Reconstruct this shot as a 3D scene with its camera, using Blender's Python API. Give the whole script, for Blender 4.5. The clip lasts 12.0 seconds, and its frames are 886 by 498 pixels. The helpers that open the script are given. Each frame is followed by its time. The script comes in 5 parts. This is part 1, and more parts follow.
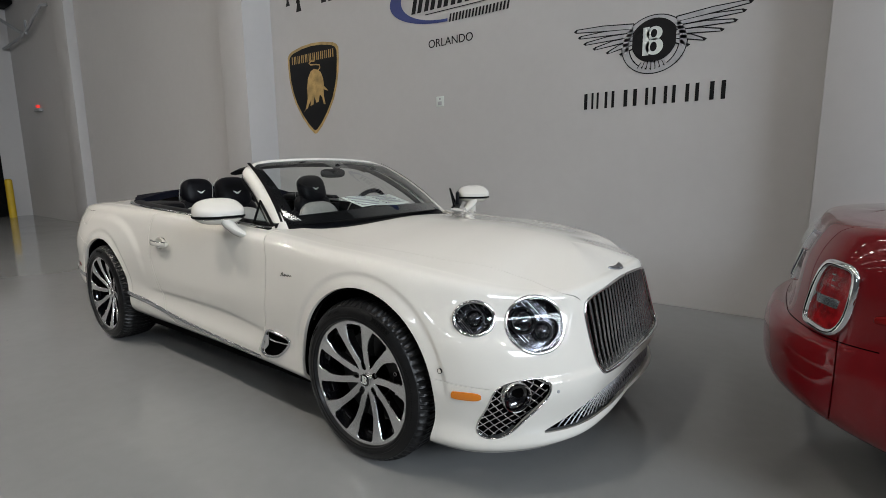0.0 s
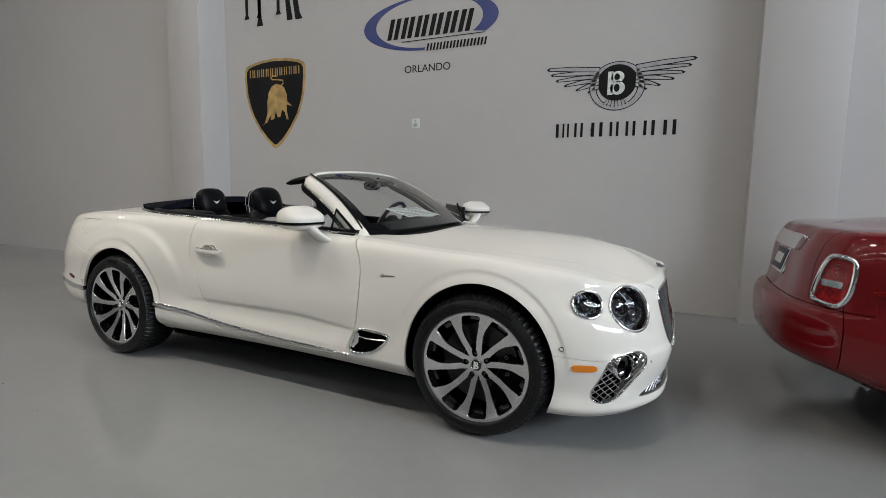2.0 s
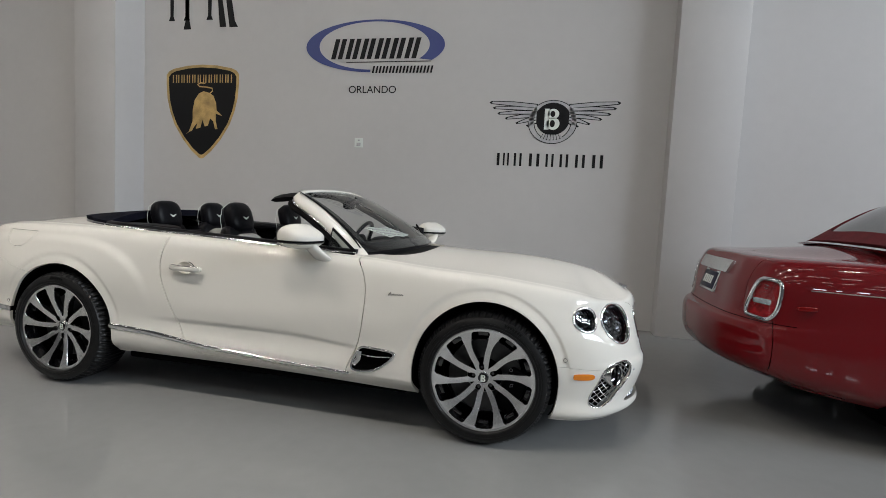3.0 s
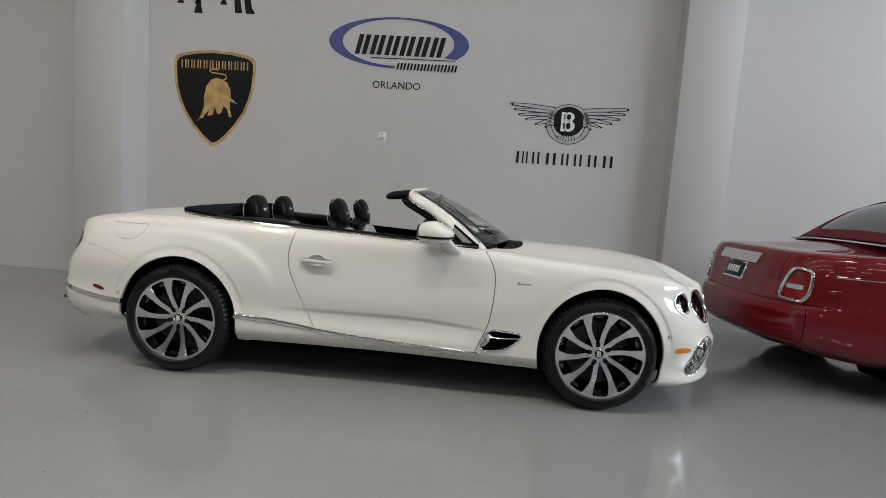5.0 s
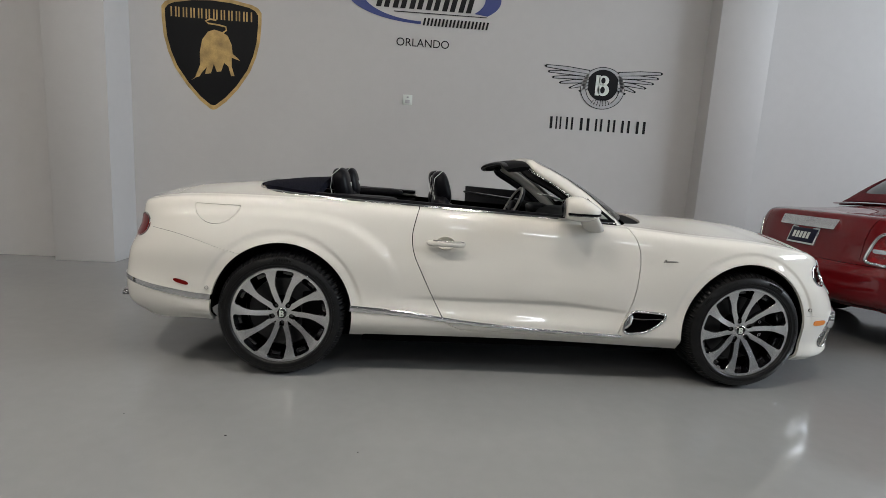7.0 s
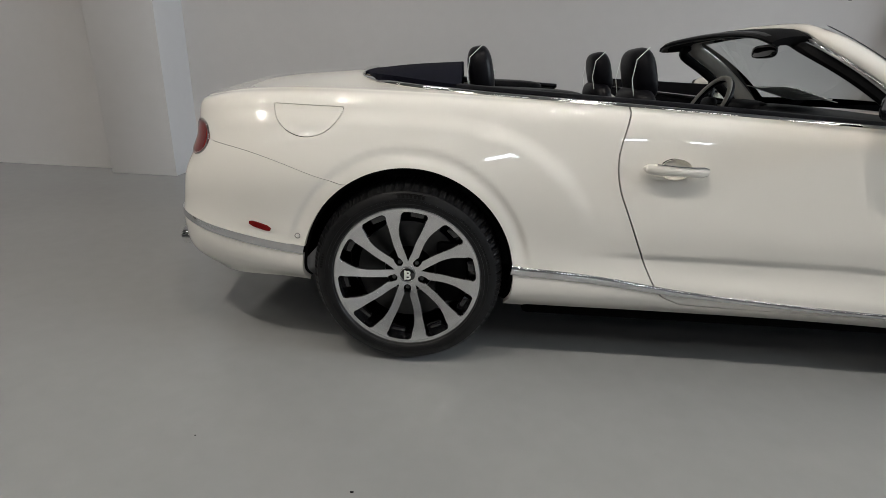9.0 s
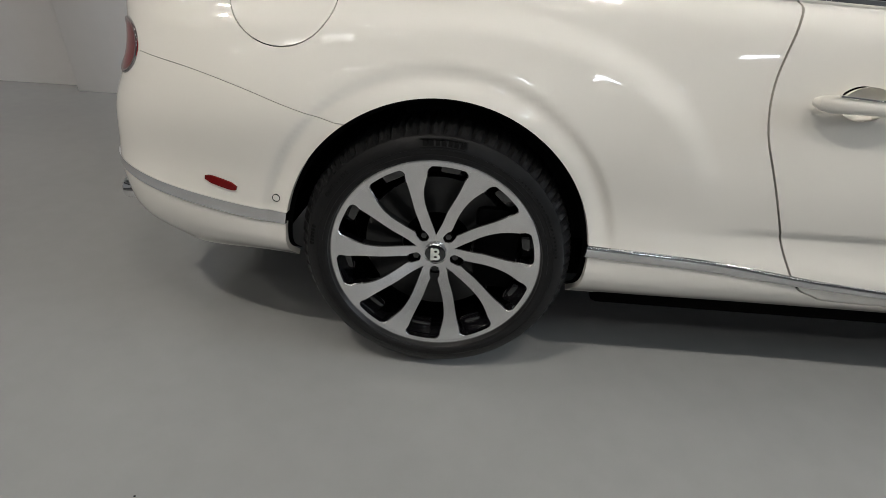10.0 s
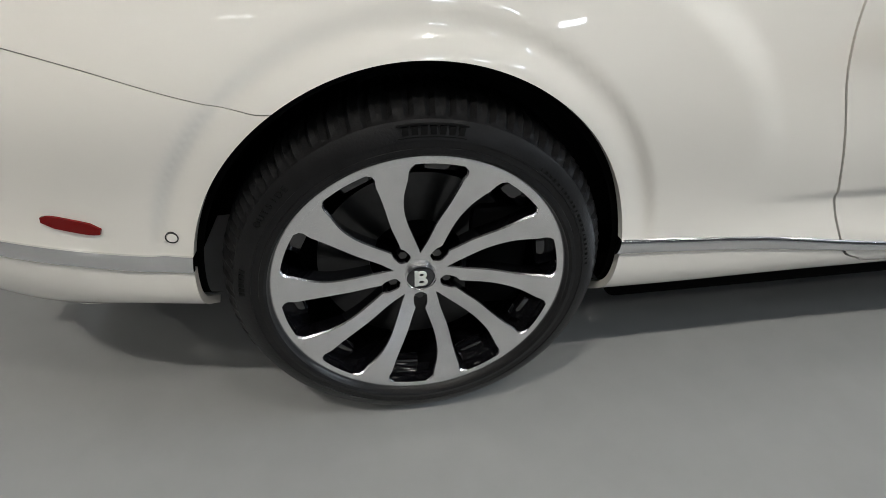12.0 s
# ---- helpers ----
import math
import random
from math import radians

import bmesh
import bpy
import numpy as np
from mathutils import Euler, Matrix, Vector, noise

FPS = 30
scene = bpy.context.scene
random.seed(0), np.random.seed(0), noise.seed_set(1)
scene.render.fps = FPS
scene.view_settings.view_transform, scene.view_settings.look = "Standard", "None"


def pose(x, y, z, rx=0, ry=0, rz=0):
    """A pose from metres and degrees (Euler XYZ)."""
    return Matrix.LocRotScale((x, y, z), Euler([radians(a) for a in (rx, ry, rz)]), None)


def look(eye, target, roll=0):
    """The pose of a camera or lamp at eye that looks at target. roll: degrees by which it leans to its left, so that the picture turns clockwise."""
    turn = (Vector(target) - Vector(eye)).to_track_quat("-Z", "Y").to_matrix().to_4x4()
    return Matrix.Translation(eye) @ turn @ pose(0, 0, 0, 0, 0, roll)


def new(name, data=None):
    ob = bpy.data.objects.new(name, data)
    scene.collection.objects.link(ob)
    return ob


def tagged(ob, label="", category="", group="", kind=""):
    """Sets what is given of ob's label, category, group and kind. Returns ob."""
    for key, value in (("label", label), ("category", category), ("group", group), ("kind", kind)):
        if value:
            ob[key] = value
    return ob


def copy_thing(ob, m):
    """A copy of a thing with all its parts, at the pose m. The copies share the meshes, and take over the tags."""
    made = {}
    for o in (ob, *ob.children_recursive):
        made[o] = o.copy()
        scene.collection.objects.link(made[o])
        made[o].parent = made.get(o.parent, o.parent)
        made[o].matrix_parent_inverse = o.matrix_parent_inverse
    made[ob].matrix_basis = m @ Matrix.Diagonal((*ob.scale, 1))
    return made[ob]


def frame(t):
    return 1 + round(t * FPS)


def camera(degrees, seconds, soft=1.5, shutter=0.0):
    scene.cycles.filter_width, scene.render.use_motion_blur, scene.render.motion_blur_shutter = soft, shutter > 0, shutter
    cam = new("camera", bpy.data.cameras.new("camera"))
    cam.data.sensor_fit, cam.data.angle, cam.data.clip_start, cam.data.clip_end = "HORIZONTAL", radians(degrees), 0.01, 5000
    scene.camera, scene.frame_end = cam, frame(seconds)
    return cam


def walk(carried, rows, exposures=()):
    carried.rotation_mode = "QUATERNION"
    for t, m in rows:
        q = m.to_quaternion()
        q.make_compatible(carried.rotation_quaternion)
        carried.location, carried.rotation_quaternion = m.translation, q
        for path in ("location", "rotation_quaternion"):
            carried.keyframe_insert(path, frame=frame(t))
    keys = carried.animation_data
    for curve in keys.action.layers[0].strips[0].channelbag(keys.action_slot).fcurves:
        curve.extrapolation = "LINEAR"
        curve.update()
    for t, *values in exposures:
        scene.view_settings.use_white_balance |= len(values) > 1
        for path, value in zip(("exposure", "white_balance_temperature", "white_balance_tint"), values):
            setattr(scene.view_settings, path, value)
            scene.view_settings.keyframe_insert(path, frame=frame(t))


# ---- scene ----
cam = camera(83.0, 12.0, soft=0.6)
PATH = [
    (0, (4.424, -2.394, 1.316), (3.232, -0.82, 0.995), -0.6),
    (0.5, (4.455, -2.681, 1.324), (3.275, -1.098, 1.007), -0.4),
    (1, (4.33, -2.86, 1.309), (3.168, -1.264, 0.99), -0.5),
    (1.5, (3.998, -3.009, 1.289), (2.995, -1.308, 0.97), 0.1),
    (2, (3.724, -3.24, 1.269), (2.895, -1.436, 1.032), 0.9),
    (2.5, (3.501, -3.467, 1.275), (2.891, -1.571, 1.095), 2.4),
    (3, (3.174, -3.598, 1.279), (2.749, -1.65, 1.128), 3.0),
    (3.5, (2.899, -3.803, 1.278), (2.532, -1.842, 1.133), 3.1),
    (3.7, (2.801, -3.903, 1.282), (2.436, -1.943, 1.134), 3.0),
    (5.5, (1.65, -4.162, 1.287), (1.631, -2.173, 1.079), 3.9),
    (6, (1.291, -4.042, 1.276), (1.351, -2.057, 1.039), 3.3),
    (6.5, (1.001, -3.946, 1.263), (1.107, -1.967, 0.995), 3.2),
    (7, (0.735, -3.837, 1.266), (0.871, -1.865, 0.957), 3.3),
    (7.2, (0.655, -3.742, 1.253), (0.801, -1.773, 0.931), 3.3),
    (9, (0.196, -2.722, 1.159), (0.133, -0.846, 0.468), 2.6),
    (9.5, (0.161, -2.433, 1.115), (0.051, -0.63, 0.255), 2.3),
    (10, (0.072, -2.114, 1.067), (-0.002, -0.371, 0.089), 3.0),
    (10.5, (0.064, -1.818, 0.974), (-0.013, -0.124, -0.085), 2.4),
    (11, (0.069, -1.592, 0.934), (-0.02, -0.026, -0.306), 1.2),
    (11.5, (0.037, -1.571, 0.939), (-0.006, -0.01, -0.31), 0.3),
    (12, (-0.103, -1.688, 1.006), (0.197, -0.088, -0.156), 2.0),
]
walk(cam, [(t, look(eye, target, roll)) for t, eye, target, roll in PATH], [(0, -0.70, 6500, 10), (3, -0.64, 6500, 10), (7, -0.60, 6500, 10), (9, -0.60, 6500, 10), (10.5, -0.53, 6400, 9), (11.2, -0.36, 6280, 8), (11.6, -0.31, 6280, 8), (12, -0.40, 6320, 9)])

# ---------------- light and exposure ----------------
world = bpy.data.worlds.new("world")
scene.world = world
world.use_nodes = True
wn = world.node_tree.nodes
sky = wn.new("ShaderNodeTexSky")
sky.sky_type = "NISHITA"
sky.sun_disc = False
sky.sun_elevation, sky.sun_rotation = radians(42), radians(120)
world.node_tree.links.new(sky.outputs[0], wn["Background"].inputs[0])
wn["Background"].inputs[1].default_value = 0.05


def area_lamp(name, m, sx, sy, watts, colour):
    d = bpy.data.lights.new(name, "AREA")
    d.shape, d.size, d.size_y, d.energy, d.color = "RECTANGLE", sx, sy, watts, colour
    ob = new(name, d)
    ob.matrix_world = m
    return ob


# ---------------- materials ----------------
def material(name, colour, rough=0.5, metal=0.0, spec=0.5, coat=0.0, vary=0.0, scale=8.0, bump=0.0, bump_scale=60.0, fine=0.0, trans=0.0, ior=1.5, emit=None, power=0.0, rough_vary=0.0):
    m = bpy.data.materials.new(name)
    m.use_nodes = True
    nt = m.node_tree
    b = nt.nodes["Principled BSDF"]
    b.inputs["Base Color"].default_value = (*colour, 1)
    b.inputs["Roughness"].default_value = rough
    b.inputs["Metallic"].default_value = metal
    b.inputs["Specular IOR Level"].default_value = spec
    b.inputs["Coat Weight"].default_value = coat
    b.inputs["Coat Roughness"].default_value = 0.02
    b.inputs["Transmission Weight"].default_value = trans
    b.inputs["IOR"].default_value = ior
    if emit:
        b.inputs["Emission Color"].default_value = (*emit, 1)
        b.inputs["Emission Strength"].default_value = power
    tc = nt.nodes.new("ShaderNodeTexCoord")

    def cloud(s, detail=5.0):
        n = nt.nodes.new("ShaderNodeTexNoise")
        n.inputs["Scale"].default_value = s
        n.inputs["Detail"].default_value = detail
        nt.links.new(tc.outputs["Object"], n.inputs["Vector"])
        return n.outputs["Fac"]

    if vary or fine:
        r = nt.nodes.new("ShaderNodeMapRange")
        r.inputs["From Min"].default_value, r.inputs["From Max"].default_value = 0.3, 0.7
        r.inputs["To Min"].default_value, r.inputs["To Max"].default_value = 1 - vary, 1 + vary
        nt.links.new(cloud(scale), r.inputs["Value"])
        r2 = nt.nodes.new("ShaderNodeMapRange")
        r2.inputs["From Min"].default_value, r2.inputs["From Max"].default_value = 0.3, 0.7
        r2.inputs["To Min"].default_value, r2.inputs["To Max"].default_value = 1 - fine, 1 + fine
        nt.links.new(cloud(scale * 14), r2.inputs["Value"])
        mu = nt.nodes.new("ShaderNodeMath")
        mu.operation = "MULTIPLY"
        nt.links.new(r.outputs[0], mu.inputs[0])
        nt.links.new(r2.outputs[0], mu.inputs[1])
        v = nt.nodes.new("ShaderNodeVectorMath")
        v.operation = "SCALE"
        v.inputs[0].default_value = colour
        nt.links.new(mu.outputs[0], v.inputs["Scale"])
        nt.links.new(v.outputs[0], b.inputs["Base Color"])
    if rough_vary:
        r = nt.nodes.new("ShaderNodeMapRange")
        r.inputs["From Min"].default_value, r.inputs["From Max"].default_value = 0.3, 0.7
        r.inputs["To Min"].default_value, r.inputs["To Max"].default_value = rough - rough_vary, rough + rough_vary
        nt.links.new(cloud(scale * 1.7), r.inputs["Value"])
        nt.links.new(r.outputs[0], b.inputs["Roughness"])
    if bump:
        bp = nt.nodes.new("ShaderNodeBump")
        bp.inputs["Strength"].default_value = 1.0
        bp.inputs["Distance"].default_value = bump
        nt.links.new(cloud(bump_scale, 3.0), bp.inputs["Height"])
        nt.links.new(bp.outputs[0], b.inputs["Normal"])
    return m


M_WHITE = material("white_pearl_paint", (0.765, 0.742, 0.685), 0.5, spec=0.03, coat=1.0, vary=0.012, scale=3)
M_RED = material("red_car_paint", (0.145, 0.0028, 0.0055), 0.42, metal=0.0, spec=0.12, coat=1.0, vary=0.04, scale=3)
M_CHROME = material("chrome", (0.80, 0.80, 0.80), 0.07, metal=1.0, rough_vary=0.03, scale=20)
M_DARKCHROME = material("dark_chrome", (0.24, 0.24, 0.25), 0.34, metal=1.0, vary=0.1, scale=30)
M_VANE = material("grille_vane_metal", (0.62, 0.62, 0.62), 0.16, metal=1.0, vary=0.1, scale=30)
M_REDREFLECT = material("red_lamp_reflector", (0.30, 0.006, 0.008), 0.25, spec=0.6, vary=0.6, scale=30, bump=0.003, bump_scale=60)
M_REFLECTOR = material("lamp_reflector", (0.10, 0.10, 0.11), 0.22, metal=1.0, vary=0.4, scale=40, bump=0.004, bump_scale=45)
M_SATIN = material("machined_aluminium", (0.82, 0.82, 0.82), 0.27, metal=1.0, vary=0.05, scale=30, fine=0.05)
M_GLOSSBLACK = material("gloss_black", (0.004, 0.004, 0.005), 0.07, spec=0.5, coat=1.0)
M_BLACK = material("matt_black_plastic", (0.004, 0.004, 0.0045), 0.6, spec=0.08, vary=0.2, scale=30)
M_VOID = material("dark_liner", (0.002, 0.002, 0.002), 0.9, spec=0.02)
M_RUBBER = material("tyre_rubber", (0.0075, 0.0075, 0.0078), 0.35, spec=0.26, vary=0.25, scale=25, fine=0.15, bump=0.0006, bump_scale=220)
M_LEATHER = material("black_leather", (0.004, 0.004, 0.0055), 0.38, spec=0.12, vary=0.2, scale=25, bump=0.0005, bump_scale=400)
M_LINEN = material("pale_linen_leather", (0.36, 0.35, 0.32), 0.5, vary=0.08, scale=20, bump=0.0004, bump_scale=400)
M_CLOTH = material("black_soft_top_cloth", (0.006, 0.0065, 0.012), 0.85, spec=0.08, vary=0.25, scale=12, bump=0.001, bump_scale=500)
M_REDCLOTH = material("red_soft_top_cloth", (0.13, 0.012, 0.018), 0.9, vary=0.15, scale=12, bump=0.001, bump_scale=500)
M_WALL = material("painted_wall", (0.52, 0.508, 0.50), 0.6, vary=0.02, scale=0.7, fine=0.012, bump=0.0005, bump_scale=70)
M_FLOOR = material("grey_epoxy_floor", (0.240, 0.244, 0.243), 0.115, spec=0.36, coat=0.08, vary=0.04, scale=0.8, fine=0.02, rough_vary=0.035, bump=0.0004, bump_scale=9)
# Darker copy of the wall paint for unseen walls, to cut bounced light
M_LOWBOUNCE = material("low_bounce_wall_paint", (0.13, 0.13, 0.135), 0.7, vary=0.05, scale=0.7)
M_CEIL = material("ceiling_deck", (0.20, 0.20, 0.20), 0.8, vary=0.05, scale=1)
M_STEEL = material("painted_steel", (0.35, 0.36, 0.37), 0.5, vary=0.06, scale=4)
M_YELLOW = material("yellow_paint", (0.65, 0.43, 0.02), 0.45, vary=0.08, scale=5)
M_AMBER = material("amber_lens", (0.75, 0.22, 0.01), 0.12, coat=0.8)
M_REDLENS = material("red_lens", (0.15, 0.002, 0.002), 0.2, spec=0.15, coat=0.3)
M_INKBLACK = material("black_vinyl", (0.006, 0.006, 0.007), 0.5, spec=0.2)
M_INKBLUE = material("blue_vinyl", (0.030, 0.050, 0.20), 0.45)
M_INKGOLD = material("gold_vinyl", (0.45, 0.30, 0.11), 0.5, vary=0.35, scale=9, fine=0.1)
M_INKGREY = material("grey_vinyl", (0.42, 0.42, 0.43), 0.5, vary=0.15, scale=12)
M_PAPER = material("paper", (0.70, 0.74, 0.70), 0.7)
M_LAMPGLOW = material("lamp_diffuser", (0.9, 0.9, 0.9), 0.6, emit=(1.0, 0.97, 0.92), power=11.0)
M_NAVY = material("dark_navy_enamel", (0.008, 0.010, 0.030), 0.35, spec=0.3)
M_DISC = material("brake_disc_steel", (0.05, 0.05, 0.05), 0.35, metal=1.0, vary=0.1, scale=30)


def thin_glass(name, tint, ior=1.38):
    m = bpy.data.materials.new(name)
    m.use_nodes = True
    nt = m.node_tree
    nt.nodes.remove(nt.nodes["Principled BSDF"])
    out = nt.nodes["Material Output"]
    tr = nt.nodes.new("ShaderNodeBsdfTransparent")
    tr.inputs[0].default_value = (*tint, 1)
    gl = nt.nodes.new("ShaderNodeBsdfGlossy")
    gl.inputs["Roughness"].default_value = 0.02
    lw = nt.nodes.new("ShaderNodeLayerWeight")
    lw.inputs["Blend"].default_value = 0.5
    steep = nt.nodes.new("ShaderNodeMath")
    steep.operation = "POWER"
    steep.inputs[1].default_value = 5.0
    nt.links.new(lw.outputs["Facing"], steep.inputs[0])
    fr = nt.nodes.new("ShaderNodeMath")
    fr.operation = "MULTIPLY_ADD"
    fr.inputs[1].default_value, fr.inputs[2].default_value = 0.85, ((ior - 1) / (ior + 1)) ** 2 * 2
    nt.links.new(steep.outputs[0], fr.inputs[0])
    mx = nt.nodes.new("ShaderNodeMixShader")
    nt.links.new(fr.outputs[0], mx.inputs[0])
    nt.links.new(tr.outputs[0], mx.inputs[1])
    nt.links.new(gl.outputs[0], mx.inputs[2])
    nt.links.new(mx.outputs[0], out.inputs[0])
    return m


M_SCREEN = thin_glass("windscreen_glass", (0.84, 0.87, 0.86))
M_LENS = thin_glass("lamp_lens_glass", (0.85, 0.87, 0.9), 1.25)
M_DARKGLASS = material("dark_glass", (0.02, 0.022, 0.025), 0.04, coat=1.0)


# ---------------- mesh helpers ----------------
class Sheet:
    """A piece of surface: points, normals and polygons."""

    def __init__(self, v, n, f):
        self.v, self.n, self.f = np.asarray(v, float), np.asarray(n, float), f

    def mirrored(self):
        k = np.array((1, -1, 1.0))
        return Sheet(self.v * k, self.n * k, [p[::-1] for p in self.f])

    def moved(self, out):
        return Sheet(self.v + self.n * out, self.n, self.f)

    def joined(self, other):
        m = len(self.v)
        return Sheet(np.vstack((self.v, other.v)), np.vstack((self.n, other.n)), self.f + [tuple(i + m for i in p) for p in other.f])


def grid_sheet(p, flip=False):
    a, b = np.gradient(p, axis=0), np.gradient(p, axis=1)
    n = np.cross(a, b)
    n /= np.maximum(np.linalg.norm(n, axis=2, keepdims=True), 1e-9)
    rows, cols = p.shape[:2]
    idx = np.arange(rows * cols).reshape(rows, cols)
    q = np.stack((idx[:-1, :-1], idx[1:, :-1], idx[1:, 1:], idx[:-1, 1:]), -1).reshape(-1, 4)
    if flip:
        q, n = q[:, ::-1], -n
    return Sheet(p.reshape(-1, 3), n.reshape(-1, 3), [tuple(r) for r in q.tolist()])


def clip(s, fun, sign=1, gap=0.0):
    """The part of a sheet where sign * fun(points) <= -gap, and the segments of its cut edge."""
    val = sign * fun(s.v) + gap
    v, n, f, segs, made = list(s.v), list(s.n), [], [], {}
    neg = val <= 0
    for p in s.f:
        c = sum(bool(neg[i]) for i in p)
        if c == len(p):
            f.append(p)
            continue
        if c == 0:
            continue
        out, cut = [], []
        for i, j in zip(p, p[1:] + p[:1]):
            if neg[i]:
                out.append(i)
            if neg[i] != neg[j]:
                key = (i, j) if i < j else (j, i)
                if key not in made:
                    t = val[key[0]] / (val[key[0]] - val[key[1]])
                    made[key] = len(v)
                    v.append(s.v[key[0]] * (1 - t) + s.v[key[1]] * t)
                    n.append(s.n[key[0]] * (1 - t) + s.n[key[1]] * t)
                out.append(made[key])
                cut.append(made[key])
        if len(out) > 2:
            f.append(tuple(out))
        if len(cut) == 2:
            segs.append(tuple(cut))
    used = sorted({i for p in f for i in p})
    re = {o: k for k, o in enumerate(used)}
    v, n = np.array(v), np.array(n)
    r = Sheet(v[used], n[used], [tuple(re[i] for i in p) for p in f])
    r.cut = [(re[a], re[b]) for a, b in segs if a in re and b in re]
    return r


def cut_lines(s):
    """The cut edge of a clipped sheet as polylines."""
    links = {}
    for a, b in s.cut:
        links.setdefault(a, []).append(b)
        links.setdefault(b, []).append(a)
    seen, lines = set(), []
    starts = [k for k in links if len(links[k]) == 1] + list(links)
    for st in starts:
        if st in seen:
            continue
        line, cur = [st], st
        seen.add(st)
        while True:
            nxt = [k for k in links[cur] if k not in seen]
            if not nxt:
                break
            cur = nxt[0]
            seen.add(cur)
            line.append(cur)
        if len(line) > 3:
            lines.append((np.array([s.v[i] for i in line]), np.array([s.n[i] for i in line]), line[0] in links[line[-1]]))
    return lines


def sheet_mesh(name, s, rim=0.0):
    """A mesh from a sheet, with its free edges folded inwards by rim."""
    v, n, f = [s.v], [s.n], list(s.f)
    if rim:
        count = {}
        for p in s.f:
            for i, j in zip(p, p[1:] + p[:1]):
                key = (i, j) if i < j else (j, i)
                count[key] = (count[key][0] + 1, i, j) if key in count else (1, i, j)
        base = len(s.v)
        ev, en = [], []
        for c, i, j in count.values():
            if c != 1:
                continue
            a, b = s.v[i], s.v[j]
            if abs(a[1]) < 1e-4 and abs(b[1]) < 1e-4:
                continue
            side = np.cross(b - a, s.n[i])
            ln = np.linalg.norm(side)
            if ln < 1e-9:
                continue
            k = base + len(ev)
            ev += [a, b, b - s.n[j] * rim, a - s.n[i] * rim]
            en += [side / ln] * 4
            f.append((k + 1, k, k + 3, k + 2))
        if ev:
            v.append(np.array(ev))
            n.append(np.array(en))
    v, n = np.vstack(v), np.vstack(n)
    me = bpy.data.meshes.new(name)
    me.from_pydata(v.tolist(), [], f)
    me.update()
    me.shade_smooth()
    n /= np.maximum(np.linalg.norm(n, axis=1, keepdims=True), 1e-9)
    me.normals_split_custom_set_from_vertices(n.tolist())
    return me


def holder(name, at=(0, 0, 0), rz=0.0):
    ob = new(name)
    ob.empty_display_size = 0.1
    ob.matrix_world = pose(*at, 0, 0, rz)
    return ob


def attach(name, me, mat, parent=None, label=""):
    ob = new(name, me)
    if mat:
        me.materials.append(mat)
    if parent:
        ob.parent = parent
    if label:
        ob["label"] = label
    return ob


def part(name, bm, mat, parent=None, label="", smooth=40):
    me = bpy.data.meshes.new(name)
    bmesh.ops.recalc_face_normals(bm, faces=bm.faces)
    bm.to_mesh(me)
    bm.free()
    if smooth:
        me.shade_smooth()
        me.set_sharp_from_angle(angle=radians(smooth))
    return attach(name, me, mat, parent, label)


def sheet_part(name, s, mat, parent=None, label="", rim=0.0):
    return attach(name, sheet_mesh(name, s, rim), mat, parent, label)


def add_box(bm, lo, hi, bevel=0.0, m=None):
    r = bmesh.ops.create_cube(bm, size=1.0)
    vs = r["verts"]
    for w in vs:
        w.co = Vector([lo[i] + (w.co[i] + 0.5) * (hi[i] - lo[i]) for i in range(3)])
    if bevel:
        es = list({e for w in vs for e in w.link_edges})
        r = bmesh.ops.bevel(bm, geom=es, offset=bevel, segments=2, affect="EDGES", profile=0.5)
        vs = list({w for f in r["faces"] for w in f.verts} | {w for w in vs if w.is_valid})
    if m is not None:
        bmesh.ops.transform(bm, matrix=m, verts=vs)
    return vs


def box(lo, hi, bevel=0.0, m=None):
    bm = bmesh.new()
    add_box(bm, lo, hi, bevel, m)
    return bm


def revolve(profile, seg=64, wobble=None):
    """A bmesh turned about the y axis from (radius, y) pairs."""
    bm = bmesh.new()
    rings = []
    for r, y in profile:
        if r < 1e-6:
            rings.append([bm.verts.new((0, y, 0))])
        else:
            rings.append([bm.verts.new((r * math.cos(2 * math.pi * k / seg), y, r * math.sin(2 * math.pi * k / seg))) for k in range(seg)])
    for a, b in zip(rings, rings[1:]):
        for k in range(seg):
            j = (k + 1) % seg
            if len(a) == 1:
                bm.faces.new((a[0], b[j], b[k]))
            elif len(b) == 1:
                bm.faces.new((a[k], a[j], b[0]))
            else:
                bm.faces.new((a[k], a[j], b[j], b[k]))
    return bm


